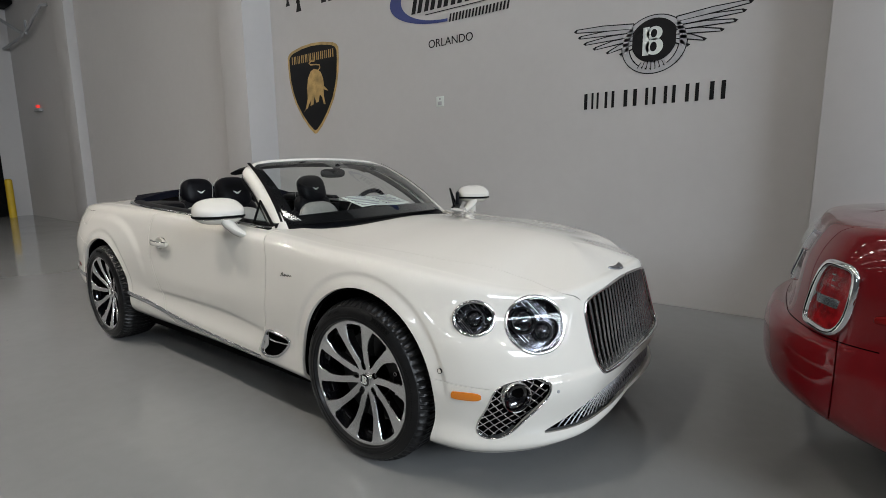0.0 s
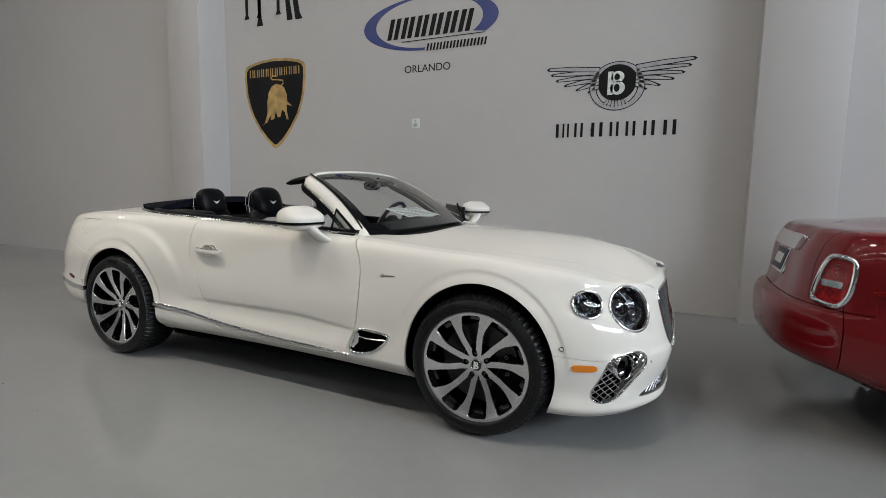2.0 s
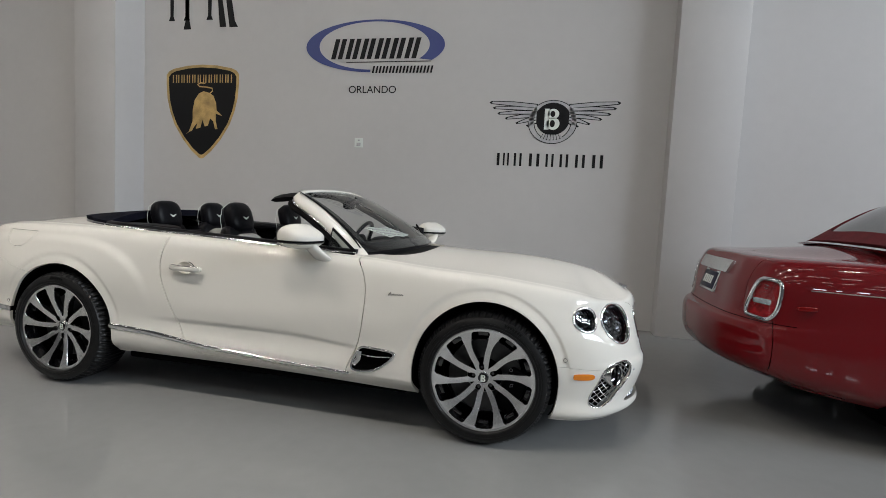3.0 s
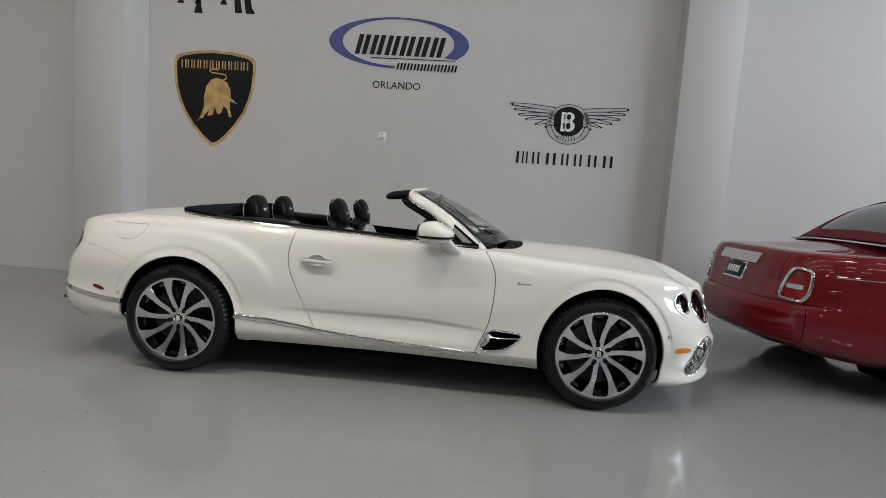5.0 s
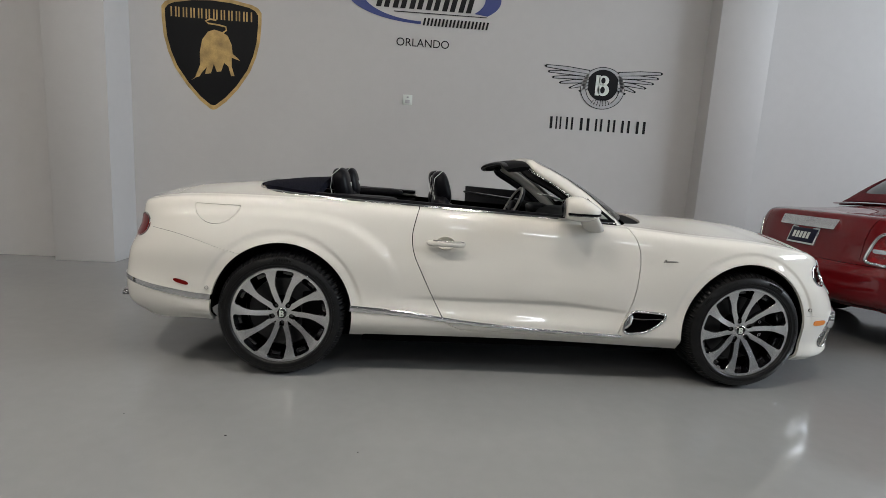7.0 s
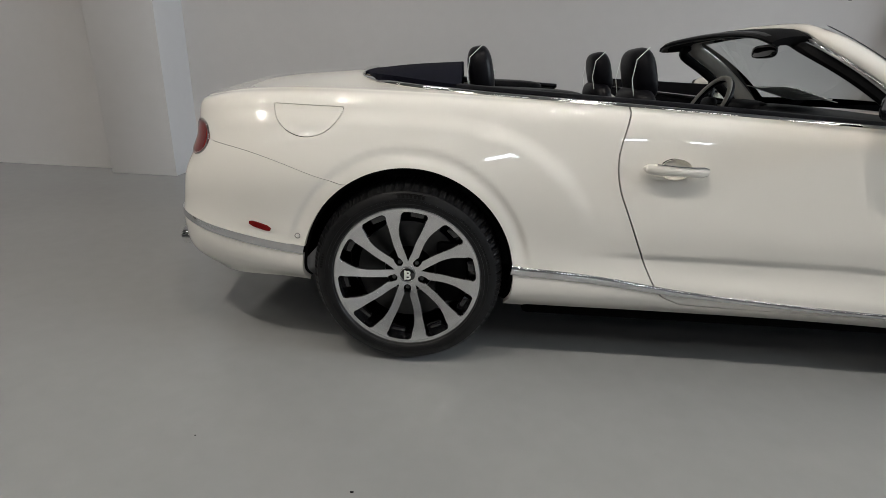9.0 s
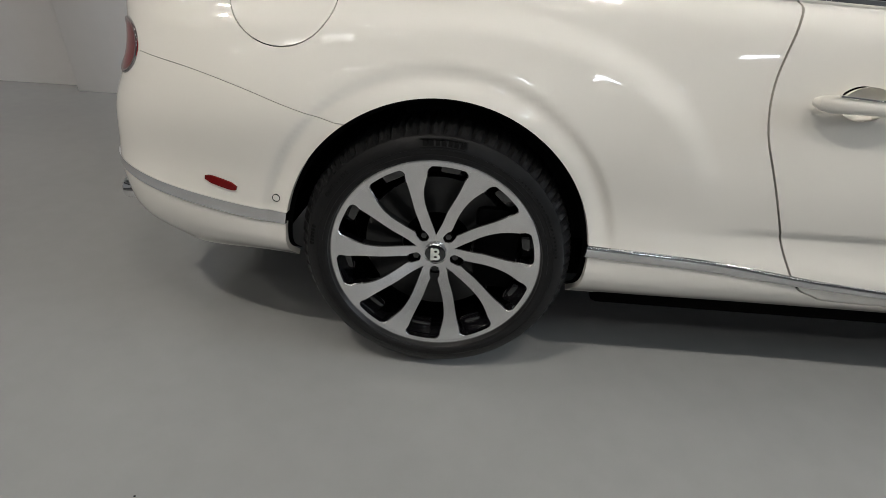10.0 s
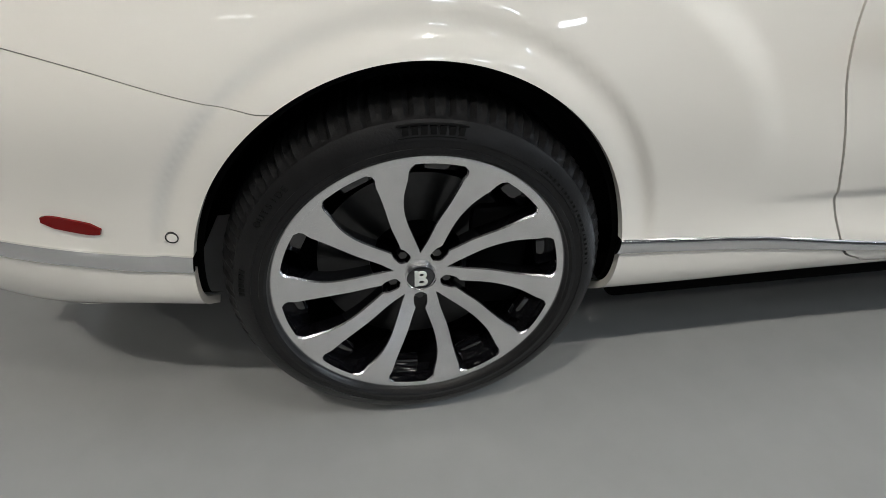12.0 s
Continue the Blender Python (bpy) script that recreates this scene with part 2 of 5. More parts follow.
def sweep(bm, line, normals, wide, high, closed=False, sides=8):
    """A bar of elliptic section along a line; wide across, high along the normals."""
    p = np.asarray(line, float)
    m = len(p)
    nn = np.asarray(normals, float)
    if nn.ndim == 1:
        nn = np.tile(nn, (m, 1))
    tan = np.roll(p, -1, 0) - np.roll(p, 1, 0) if closed else np.gradient(p, axis=0)
    tan /= np.maximum(np.linalg.norm(tan, axis=1, keepdims=True), 1e-9)
    wide = np.broadcast_to(np.asarray(wide, float), (m,))
    high = np.broadcast_to(np.asarray(high, float), (m,))
    rings = []
    for i in range(m):
        side = np.cross(tan[i], nn[i])
        side /= max(np.linalg.norm(side), 1e-9)
        up = np.cross(side, tan[i])
        rings.append([bm.verts.new(p[i] + side * wide[i] * math.cos(2 * math.pi * k / sides) + up * high[i] * math.sin(2 * math.pi * k / sides)) for k in range(sides)])
    pairs = list(zip(rings, rings[1:])) + ([(rings[-1], rings[0])] if closed else [])
    for a, b in pairs:
        for k in range(sides):
            bm.faces.new((a[k], a[(k + 1) % sides], b[(k + 1) % sides], b[k]))
    if not closed:
        bm.faces.new(rings[0][::-1])
        bm.faces.new(rings[-1])
    return bm


def thin_out(line, step):
    keep = [0]
    for i in range(1, len(line)):
        if np.linalg.norm(line[i] - line[keep[-1]]) > step:
            keep.append(i)
    return keep


def trim_along(name, sheet, mat, parent, wide, high, lift=0.0, label="", step=0.012, where=None):
    """A bar along the cut edge of a sheet."""
    bm = bmesh.new()
    for p, n, closed in cut_lines(sheet):
        if where is not None:
            ok = where(p)
            if not ok.any():
                continue
            if not ok.all():
                if closed:
                    k = int(np.argmin(ok))
                    p, n, ok, closed = np.roll(p, -k, 0), np.roll(n, -k, 0), np.roll(ok, -k), False
                p, n = p[ok], n[ok]
        k = thin_out(p, step)
        if len(k) > 2:
            q, m = p[k], n[k]
            for _ in range(3):
                if closed:
                    q, m = ((np.roll(a, 1, 0) + 2 * a + np.roll(a, -1, 0)) / 4 for a in (q, m))
                else:
                    q, m = (np.vstack((a[:1], (a[:-2] + 2 * a[1:-1] + a[2:]) / 4, a[-1:])) for a in (q, m))
            sweep(bm, q + m * lift, m, wide, high, closed)
    return part(name, bm, mat, parent, label, smooth=60)


def spline(xs, ys, x):
    """A smooth curve through given values (Catmull-Rom, uneven steps)."""
    xs, ys, x = np.asarray(xs, float), np.asarray(ys, float), np.asarray(x, float)
    if xs[0] > xs[-1]:
        xs, ys = xs[::-1], ys[::-1]
    m = np.gradient(ys, xs, axis=0)
    i = np.clip(np.searchsorted(xs, x) - 1, 0, len(xs) - 2)
    h = xs[i + 1] - xs[i]
    t = np.clip((x - xs[i]) / h, 0, 1)
    if ys.ndim > 1:
        h, t = h[:, None], t[:, None]
    return (2 * t**3 - 3 * t**2 + 1) * ys[i] + (t**3 - 2 * t**2 + t) * h * m[i] + (-2 * t**3 + 3 * t**2) * ys[i + 1] + (t**3 - t**2) * h * m[i + 1]


def smooth_step(a, b, x):
    t = np.clip((x - a) / (b - a), 0, 1)
    return t * t * (3 - 2 * t)


def loop_points(pts, per=8):
    """A closed smooth outline through given corners."""
    p = np.asarray(pts, float)
    k = np.arange(len(p) + 6) - 3
    return spline(k, p[k % len(p)], np.arange(0, len(p), 1 / per))


def outline_field(poly, ax=(0, 2)):
    """Signed distance to a closed outline in two of the axes, negative inside."""
    q = np.asarray(poly, float)
    r = np.roll(q, -1, 0)

    def field(v):
        p = v[:, list(ax)]
        d = np.full(len(p), 1e9)
        inside = np.zeros(len(p), bool)
        for a, b in zip(q, r):
            e = b - a
            t = np.clip(((p - a) @ e) / max(e @ e, 1e-12), 0, 1)
            d = np.minimum(d, np.linalg.norm(p - a - t[:, None] * e, axis=1))
            cond = (a[1] > p[:, 1]) != (b[1] > p[:, 1])
            with np.errstate(divide="ignore", invalid="ignore"):
                xc = a[0] + (p[:, 1] - a[1]) * e[0] / (e[1] if abs(e[1]) > 1e-12 else 1e-12)
            inside ^= cond & (p[:, 0] < xc)
        return np.where(inside, -d, d)

    return field


class Shell:
    """A car's skin: a plan outline by stations, and levels of inset and height from the sill to the crest, then over the top to the middle."""

    def __init__(self, outline, levels, spine, reach, bulge=None, per=30, rows=9, top_rows=26, crown=0.6):
        o = np.asarray(outline, float)
        last = len(o) - 1
        k = np.linspace(0, last, last * per + 1)
        ks = np.arange(last + 1)
        mir = np.array((1, -1.0))
        ext = np.vstack((o[2:0:-1] * mir, o, o[-2:-4:-1] * mir))
        c = spline(np.arange(-2, last + 3), ext, k)
        t = np.gradient(c, axis=0)
        t /= np.linalg.norm(t, axis=1, keepdims=True)
        out = np.stack((-t[:, 1], t[:, 0]), 1)
        out *= np.sign((out * (c - np.array((o[:, 0].mean(), 0)))).sum(1))[:, None]
        out[0], out[-1] = (1, 0), (-1, 0)
        zs = [spline(ks, z, k) for d, z in levels]
        ds = [spline(ks, d, k) for d, z in levels]
        zs.insert(-1, zs[-2] + (zs[-1] - zs[-2]) * 0.78)
        ds.insert(-1, ds[-2] + (ds[-1] - ds[-2]) * 0.36)
        nl = len(zs)
        lv = np.linspace(0, nl - 1, (nl - 1) * rows + 1)
        d = spline(np.arange(nl), np.array(ds), lv)
        z = spline(np.arange(nl), np.array(zs), lv)
        xy = c[None] - out[None] * d[:, :, None]
        side = np.concatenate((xy, z[:, :, None]), 2)
        if bulge:
            b = bulge(side[:, :, 0], side[:, :, 2])
            side[:, :, :2] += out[None] * b[:, :, None]
        crest = side[-1]
        x_mid = crest[:, 0] + spline(*reach, k)
        sx, sz = np.array(spine).T
        tt = np.linspace(1, 0, top_rows)[1:]
        w = crown * tt**2 * (3 - 2 * tt) + (1 - crown) * tt**2
        top = np.zeros((len(tt), len(k), 3))
        top[:, :, 0] = x_mid[None] + (crest[:, 0] - x_mid)[None] * tt[:, None]
        top[:, :, 1] = crest[None, :, 1] * tt[:, None]
        top[:, :, 2] = spline(sx, sz, top[:, :, 0].ravel()).reshape(top.shape[:2]) + (crest[:, 2] - spline(sx, sz, crest[:, 0]))[None] * w[:, None]
        p = np.concatenate((side, top), 0)
        p[:, :, 1] *= -1
        self.side_rows = len(lv)
        self.points = p
        self.sheet = grid_sheet(p, flip=False)
        # outward check
        i = (self.side_rows // 2) * len(k) + len(k) // 2
        if self.sheet.n[i, 1] > 0:
            self.sheet = grid_sheet(p, flip=True)


# ---------------- the hall ----------------
WALL_Y, SIDE_X0, SIDE_X1, BACK_Y, TOP = 2.59, -15.0, 17.0, -15.0, 7.4
ALCOVE_L, ALCOVE_R = -2.66, 4.36


def structure(name, lo, hi, mat, label, bevel=0.0):
    return tagged(part(name, box(lo, hi, bevel), mat, smooth=30), label, "wall", kind="structure")


tagged(part("floor", box((SIDE_X0 - 0.3, BACK_Y - 0.3, -0.2), (SIDE_X1 + 0.3, 3.2, 0.0)), M_FLOOR, smooth=0), "glossy grey epoxy showroom floor", "floor", kind="structure")
structure("wall_north", (ALCOVE_L, WALL_Y, 0), (ALCOVE_R, WALL_Y + 0.3, TOP), M_WALL, "light grey painted showroom wall carrying brand signs")
structure("wall_north_left", (SIDE_X0, 2.30, 0), (-3.32, 2.89, TOP), M_WALL, "light grey painted wall with flat pilasters")
structure("wall_north_right", (5.05, 2.59, 0), (SIDE_X1, 2.89, TOP), M_WALL, "light grey painted wall beside the red car")
structure("wall_pilaster", (-3.32, 2.10, 0), (ALCOVE_L, 2.89, TOP), M_WALL, "light grey painted pilaster beside the sign wall", 0.004)
structure("wall_pilaster", (ALCOVE_R, 2.36, 0), (5.05, 2.89, TOP), M_WALL, "light grey painted pilaster beside the sign wall", 0.004)
structure("wall_pilaster", (-10.5, 2.10, 0), (-9.75, 2.32, TOP), M_WALL, "light grey painted pilaster on the long wall", 0.004)
structure("wall_west", (SIDE_X0 - 0.3, BACK_Y, 0), (SIDE_X0, 2.30, TOP), M_WALL, "light grey painted end wall")
# Out of view; kept dark so less light bounces into the floor shade
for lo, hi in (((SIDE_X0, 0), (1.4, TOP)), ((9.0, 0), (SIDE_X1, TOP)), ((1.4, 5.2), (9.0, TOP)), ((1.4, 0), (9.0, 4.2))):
    structure("wall_south", (lo[0], BACK_Y - 0.3, lo[1]), (hi[0], BACK_Y, hi[1]), M_LOWBOUNCE, "unseen wall round the wide window, darkened to cut bounced light")
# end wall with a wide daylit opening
# This unseen lower wall is dark as well, to hold back fill light
structure("wall_east", (SIDE_X1, BACK_Y, 0), (SIDE_X1 + 0.3, 2.59, 4.9), M_LOWBOUNCE, "unseen wall below the high window, darkened to cut bounced light")
structure("wall_east_pier", (SIDE_X1, 1.5, 4.9), (SIDE_X1 + 0.3, 2.59, TOP), M_WALL, "light grey painted pier beside the high window")
structure("wall_east_pier", (SIDE_X1, BACK_Y, 4.9), (SIDE_X1 + 0.3, -7.0, TOP), M_WALL, "light grey painted pier beside the high window")
tagged(part("ceiling", box((SIDE_X0 - 0.3, BACK_Y - 0.3, TOP), (SIDE_X1 + 0.3, 3.2, TOP + 0.2)), M_CEIL, smooth=0), "grey metal deck ceiling", "ceiling", kind="structure")
area_lamp("daylight", look((SIDE_X1 - 0.1, -2.7, 6.1), (5.5, 1.5, 1.0)), 7.5, 1.8, 2500, (0.82, 0.91, 1.0))
for wx in (2.6, 5.2, 7.8):
    area_lamp("daylight", look((wx, BACK_Y + 0.1, 4.7), (wx, 0, 2.0)), 0.9, 0.30, 40, (0.84, 0.92, 1.0))


def ceiling_light():
    ob = holder("ceiling_light")
    part("housing", box((-0.62, -0.20, 0.03), (0.62, 0.20, 0.09), 0.01), M_STEEL, ob)
    for k in (-1, 0, 1):
        bm = bmesh.new()
        add_box(bm, (-0.58, k * 0.125 - 0.035, 0.0), (0.58, k * 0.125 + 0.035, 0.03), 0.008)
        part("tube", bm, M_LAMPGLOW, ob, "glowing white tube")
    # Unseen black bars, added to break the lamp's reflection into dots
    for k in range(5):
        x = -0.32 + 0.16 * k
        part("dot_mask", box((x - 0.024, -0.14, -0.055), (x + 0.024, 0.14, -0.045)), M_BLACK, ob)
    for y in (-0.11, 0.0, 0.11):
        part("dot_mask", box((-0.35, y - 0.02, -0.07), (0.35, y + 0.02, -0.06)), M_BLACK, ob)
    for x in (-0.5, 0.5):
        part("hanger", box((x - 0.006, -0.006, 0.09), (x + 0.006, 0.006, 0.9)), M_STEEL, ob)
    return tagged(ob, "white high bay light fitting hanging from the ceiling", "ceiling light", "ceiling lights")


first = ceiling_light()
first.matrix_world = pose(-10.0, -0.4, TOP - 0.9)
ROWS_Y = {-0.4: 0.25, -3.4: 3.4, -6.8: 0.40, -10.4: 0.30}
COLS_X = {-10.0: 0.45, -6.0: 0.65, -2.0: 1.5, 1.8: 0.88, 6.2: 0.22, 10.5: 0.40}
for gx, px in COLS_X.items():
    for gy, py in ROWS_Y.items():
        if (gx, gy) != (-10.0, -0.4):
            copy_thing(first, pose(gx, gy, TOP - 0.9))
        area_lamp("bay_lamp", pose(gx, gy, TOP - 0.93), 0.6, 0.2, 112 * px * py, (1.0, 0.93, 0.845))
for gx in (-8.0, -4.0, -0.1, 4.0, 8.4):
    for gy in (-3.4, -6.8, -10.4, -13.4):
        copy_thing(first, pose(gx, gy, TOP - 0.9))


# ---------------- the white convertible ----------------
AX = 2.851
HUB = 0.374
OUT = [(3.768, 0), (3.764, 0.30), (3.716, 0.54), (3.580, 0.755), (3.385, 0.888), (3.12, 0.945), (2.851, 0.960), (2.50, 0.950), (2.10, 0.935), (1.50, 0.922),
       (0.95, 0.922), (0.50, 0.928), (0.0, 0.945), (-0.45, 0.932), (-0.77, 0.870), (-0.975, 0.725), (-1.07, 0.49), (-1.12, 0.25), (-1.13, 0)]
L0 = ([.06, .06, .05, .04, .04, .06, .09, .10, .10, .10, .10, .10, .09, .08, .08, .10, .10, .10, .10],
      [.195, .19, .19, .19, .185, .185, .20, .22, .225, .23, .232, .235, .26, .31, .30, .30, .30, .30, .30])
L1 = ([.025, .02, .01, .005, .005, .01, .02, .02, .02, .02, .02, .018, .015, .015, .025, .02, .015, .015, .015],
      [.235, .23, .23, .23, .225, .235, .28, .29, .295, .30, .305, .31, .34, .37, .37, .37, .37, .37, .37])
L2 = ([.045, .04, .03, .02, .015, .01, .01, .008, .006, .004, .004, .004, .004, .004, 0, 0, 0, 0, 0],
      [.30, .30, .30, .30, .31, .33, .35, .345, .345, .36, .385, .41, .43, .455, .47, .48, .48, .48, .48])
L3 = ([.015, .01, 0, 0, 0, 0, 0, .009, .016, .019, .016, .009, .005, .005, .01, .01, .01, .01, .01],
      [.45, .45, .45, .45, .46, .48, .50, .49, .465, .455, .475, .51, .57, .58, .58, .58, .58, .58, .58])
L4 = ([.03, .034, .042, .04, .02, .008, .004, .008, .008, .008, .008, .008, .008, .008, .02, .03, .035, .04, .04],
      [.60, .60, .60, .60, .62, .66, .70, .69, .64, .62, .64, .70, .75, .74, .72, .70, .70, .70, .70])
L5 = ([.06, .062, .088, .11, .07, .04, .035, .035, .035, .035, .035, .045, .055, .06, .07, .09, .10, .10, .10],
      [.75, .75, .73, .71, .74, .80, .85, .88, .89, .90, .915, .925, .93, .92, .88, .84, .83, .83, .83])
L6 = ([.115, .118, .152, .185, .165, .15, .14, .14, .135, .13, .125, .14, .17, .19, .20, .17, .14, .12, .11],
      [.837, .834, .818, .834, .872, .910, .938, .955, .985, 1.012, 1.035, 1.05, 1.06, 1.055, 1.034, 1.008, .999, .998, .998])
SPINE = [(-1.05, 1.008), (-1.0, 1.024), (-.75, 1.076), (-.48, 1.108), (-.26, 1.128), (.2, 1.13), (.6, 1.08), (1.2, 1.04), (1.9, 1.035), (2.3, 1.022), (2.6, 1.01), (3.0, .998), (3.37, .952), (3.5, .918), (3.58, .886), (3.64, .856), (3.75, .79)]
REACH = ([0, 3, 8, 12, 15, 18], [-.28, -.12, -.02, 0, .08, .22])


def wheel_norm(x, z, cx, rx, rz):
    return np.sqrt(((x - cx) / rx) ** 2 + ((z - HUB) / rz) ** 2)


def rear_arch(x, z):
    return wheel_norm(x, z, 0.0, 0.412, 0.430)


def front_arch(x, z):
    return wheel_norm(x, z, AX, 0.405, 0.430)


def bulge(x, z):
    b = 0.0
    for r in (rear_arch(x, z), front_arch(x, z)):
        b = b - 0.0058 * (1 - smooth_step(1.118, 1.168, r)) * smooth_step(1.0, 1.12, r) * smooth_step(0.36, 0.56, z)
    a = np.where(x > 0, 0.74, 1.7)
    h = (np.abs(x / a) ** 2.4 + np.abs(np.maximum(z - 0.40, 0) / 0.60) ** 2.4) ** (1 / 2.4)
    b = b + 0.013 * (1 - smooth_step(0.90, 1.0, h)) * smooth_step(-0.95, -0.6, x) * smooth_step(0.52, 0.84, z)
    b = b + 0.011 * (1 - smooth_step(.480, .505, z)) * smooth_step(3.42, 3.56, x) * smooth_step(.22, .30, z)
    zc = 0.503 - 0.04 * smooth_step(1.6, 2.2, x) + 0.0 * x
    b = b - 0.009 * smooth_step(-0.012, 0.012, zc - z) * np.clip(1 - (zc - z) / 0.13, 0, 1) * smooth_step(0.62, 0.95, x) * (1 - smooth_step(1.95, 2.25, x))
    return b


white = Shell(OUT, [L0, L1, L2, L3, L4, L5, L6], SPINE, REACH, bulge, per=46, rows=13)

DOOR = [(.795, 1.06), (.772, .98), (.753, .873), (.768, .77), (.813, .668), (.907, .477), (.975, .365), (1.04, .328), (1.13, .312), (1.604, .305), (2.02, .303), (2.04, .308),
        (2.061, .363), (2.124, .531), (2.147, .766), (2.128, .889), (2.073, .985), (2.04, 1.06)]
door_field = outline_field(np.vstack([spline(np.arange(len(DOOR)), np.array(DOOR), np.linspace(0, len(DOOR) - 1, 120)), [(2.04, 1.2), (.795, 1.2)]]))
VENT = [(2.078, .345), (2.128, .470), (2.20, .474), (2.345, .466), (2.352, .458), (2.30, .400), (2.235, .355), (2.16, .338)]
vent_field = outline_field(loop_points(VENT, 6))
CABIN = [(-.285, 0), (-.275, .25), (-.235, .45), (-.08, .63), (.17, .735), (.50, .785), (1.0, .795), (1.6, .788), (2.0, .772), (2.13, .66), (2.22, .40), (2.25, 0)]
CABIN = CABIN + [(x, -y) for x, y in CABIN[-2:0:-1]]
cabin_field = outline_field(loop_points(CABIN, 6), (0, 1))
GRILLE = [(0, .800), (-.20, .794), (-.37, .772), (-.428, .738), (-.438, .66), (-.438, .56), (-.430, .49), (-.395, .458), (-.20, .445), (0, .440)]
GRILLE = GRILLE + [(-y, z) for y, z in GRILLE[-2:0:-1]]
grille_shape = outline_field(loop_points(GRILLE, 5), (1, 2))
FOG = [(-.835, .475), (-.768, .502), (-.692, .503), (-.684, .450), (-.746, .357), (-.796, .280), (-.854, .270), (-.850, .374)]
fog_shape = outline_field(loop_points(FOG, 5), (1, 2))
INTAKE = [(0, .372), (-.30, .376), (-.45, .366), (-.60, .312), (-.685, .274), (-.60, .264), (-.45, .260), (-.2, .252), (0, .25)]
INTAKE = INTAKE + [(-y, z) for y, z in INTAKE[-2:0:-1]]
intake_shape = outline_field(loop_points(INTAKE, 5), (1, 2))


def only_front(field):
    return lambda v: np.where(v[:, 0] > 3.2, field(v), 1.0)


def near(c, r, squash=1.0):
    c = np.array(c, float)
    return lambda v: np.sqrt(((v[:, 0] - c[0])) ** 2 + (v[:, 1] - c[1]) ** 2 + ((v[:, 2] - c[2]) * squash) ** 2) - r


def strip_field(v):
    mid = spline([.40, .755, 1.0, 1.5, 2.05], [.426, .400, .371, .334, .314], v[:, 0])
    half = spline([.40, .75, 1.0, 2.05], [.0175, .0165, .013, .008], v[:, 0])
    return np.maximum(np.maximum(np.abs(v[:, 2] - mid) - half, .30 - v[:, 0]), v[:, 0] - 2.075)


def tail_strip_field(v):
    mid = spline([-1.2, -1.0, -.73, -.47, -.38], [.535, .528, .499, .468, .462], v[:, 0])
    half = spline([-1.2, -.8, -.38], [.010, .015, .0175], v[:, 0])
    return np.maximum(np.abs(v[:, 2] - mid) - half, v[:, 0] + .36)


COWL = [(2.00, .60), (2.08, .650), (2.18, .635), (2.27, .56), (2.335, .42), (2.365, .23), (2.375, 0)]
cowl_shape = outline_field(loop_points(COWL + [(x, -y) for x, y in COWL[-2::-1]], 5), (0, 1))


def cowl_field(v):
    return np.where((v[:, 2] > .96) & (v[:, 0] > 1.9), cowl_shape(v), 1.0)


def side_only(field, top=0.98):
    return lambda v: np.where(v[:, 2] < top, field(v), 1.0)


def ellipse(cx, cz, rx, rz, tilt=0.0, power=2.0):
    c, s = math.cos(radians(tilt)), math.sin(radians(tilt))

    def f(v):
        x, z = v[:, 0] - cx, v[:, 2] - cz
        a, b = x * c + z * s, -x * s + z * c
        return ((np.abs(a / rx) ** power + np.abs(b / rz) ** power) ** (1 / power) - 1) * rz
    return side_only(f)


def groove(s, line, inside, half=0.0019):
    """A fine open joint along line = 0, where inside holds."""
    ok = inside(s.v)
    a = [f for f in s.f if all(ok[i] for i in f)]
    b = [f for f in s.f if not all(ok[i] for i in f)]
    part_a = Sheet(s.v, s.n, a)
    return clip(part_a, line, 1, half).joined(clip(part_a, line, -1, half)).joined(Sheet(s.v, s.n, b))


JOINTS = [
    # fuel flap, bumper joints, bonnet and boot edges
    (lambda v: np.maximum(near((-.381, -.84, 1.01), .134)(v), v[:, 2] - 1.0), lambda v: (v[:, 0] < 0) & (v[:, 0] > -.7) & (v[:, 2] > .85)),
    (lambda v: v[:, 2] - spline([-.90, -.76, -.617, -.483, -.358, -.25], [.855, .845, .828, .797, .76, .732], v[:, 0]), lambda v: (v[:, 0] < -.20) & (v[:, 0] > -.80) & (v[:, 2] < .90) & (v[:, 2] > .65)),
    (lambda v: v[:, 2] - spline([3.15, 3.3, 3.46, 3.7], [.492, .486, .473, .470], v[:, 0]), lambda v: (v[:, 0] > 3.1) & (v[:, 1] < -.845) & (v[:, 2] < .6) & (v[:, 2] > .4)),
    (lambda v: np.abs(v[:, 1]) - spline([2.15, 2.6, 2.9, 3.13, 3.36, 3.47, 3.55, 3.6, 3.66], [.70, .735, .715, .67, .568, .523, .519, .510, .437], v[:, 0]), lambda v: (v[:, 0] > 2.20) & (v[:, 2] > .76)),
    (lambda v: np.abs(v[:, 1]) - spline([-.8, -.5, -.2, .1, .3], [.66, .685, .70, .715, .77], v[:, 0]), lambda v: (v[:, 0] < .20) & (v[:, 0] > -.62) & (v[:, 2] > .99)),
]


def arches(v):
    return np.where(v[:, 2] < .9, np.minimum(rear_arch(v[:, 0], v[:, 2]), front_arch(v[:, 0], v[:, 2])) - 1, 1.0)


car = holder("convertible_car")
tagged(car, "white pearl two-door convertible, roof folded, driver door open", "car")
skin = white.sheet
liner = clip(skin.moved(-0.022), cabin_field, -1)
liner = clip(liner, arches, -1, -0.03)
liner = clip(liner, lambda v: np.abs(v[:, 1]) - 0.30, -1)
# no liner where lamps and intakes open
liner = clip(liner, lambda v: np.where(v[:, 2] < 0.80, v[:, 0] - 3.30, -1.0))
LAMP_B = np.array((3.548, -.636, .691))
LAMP_S = np.array((3.376, -.814, .731))
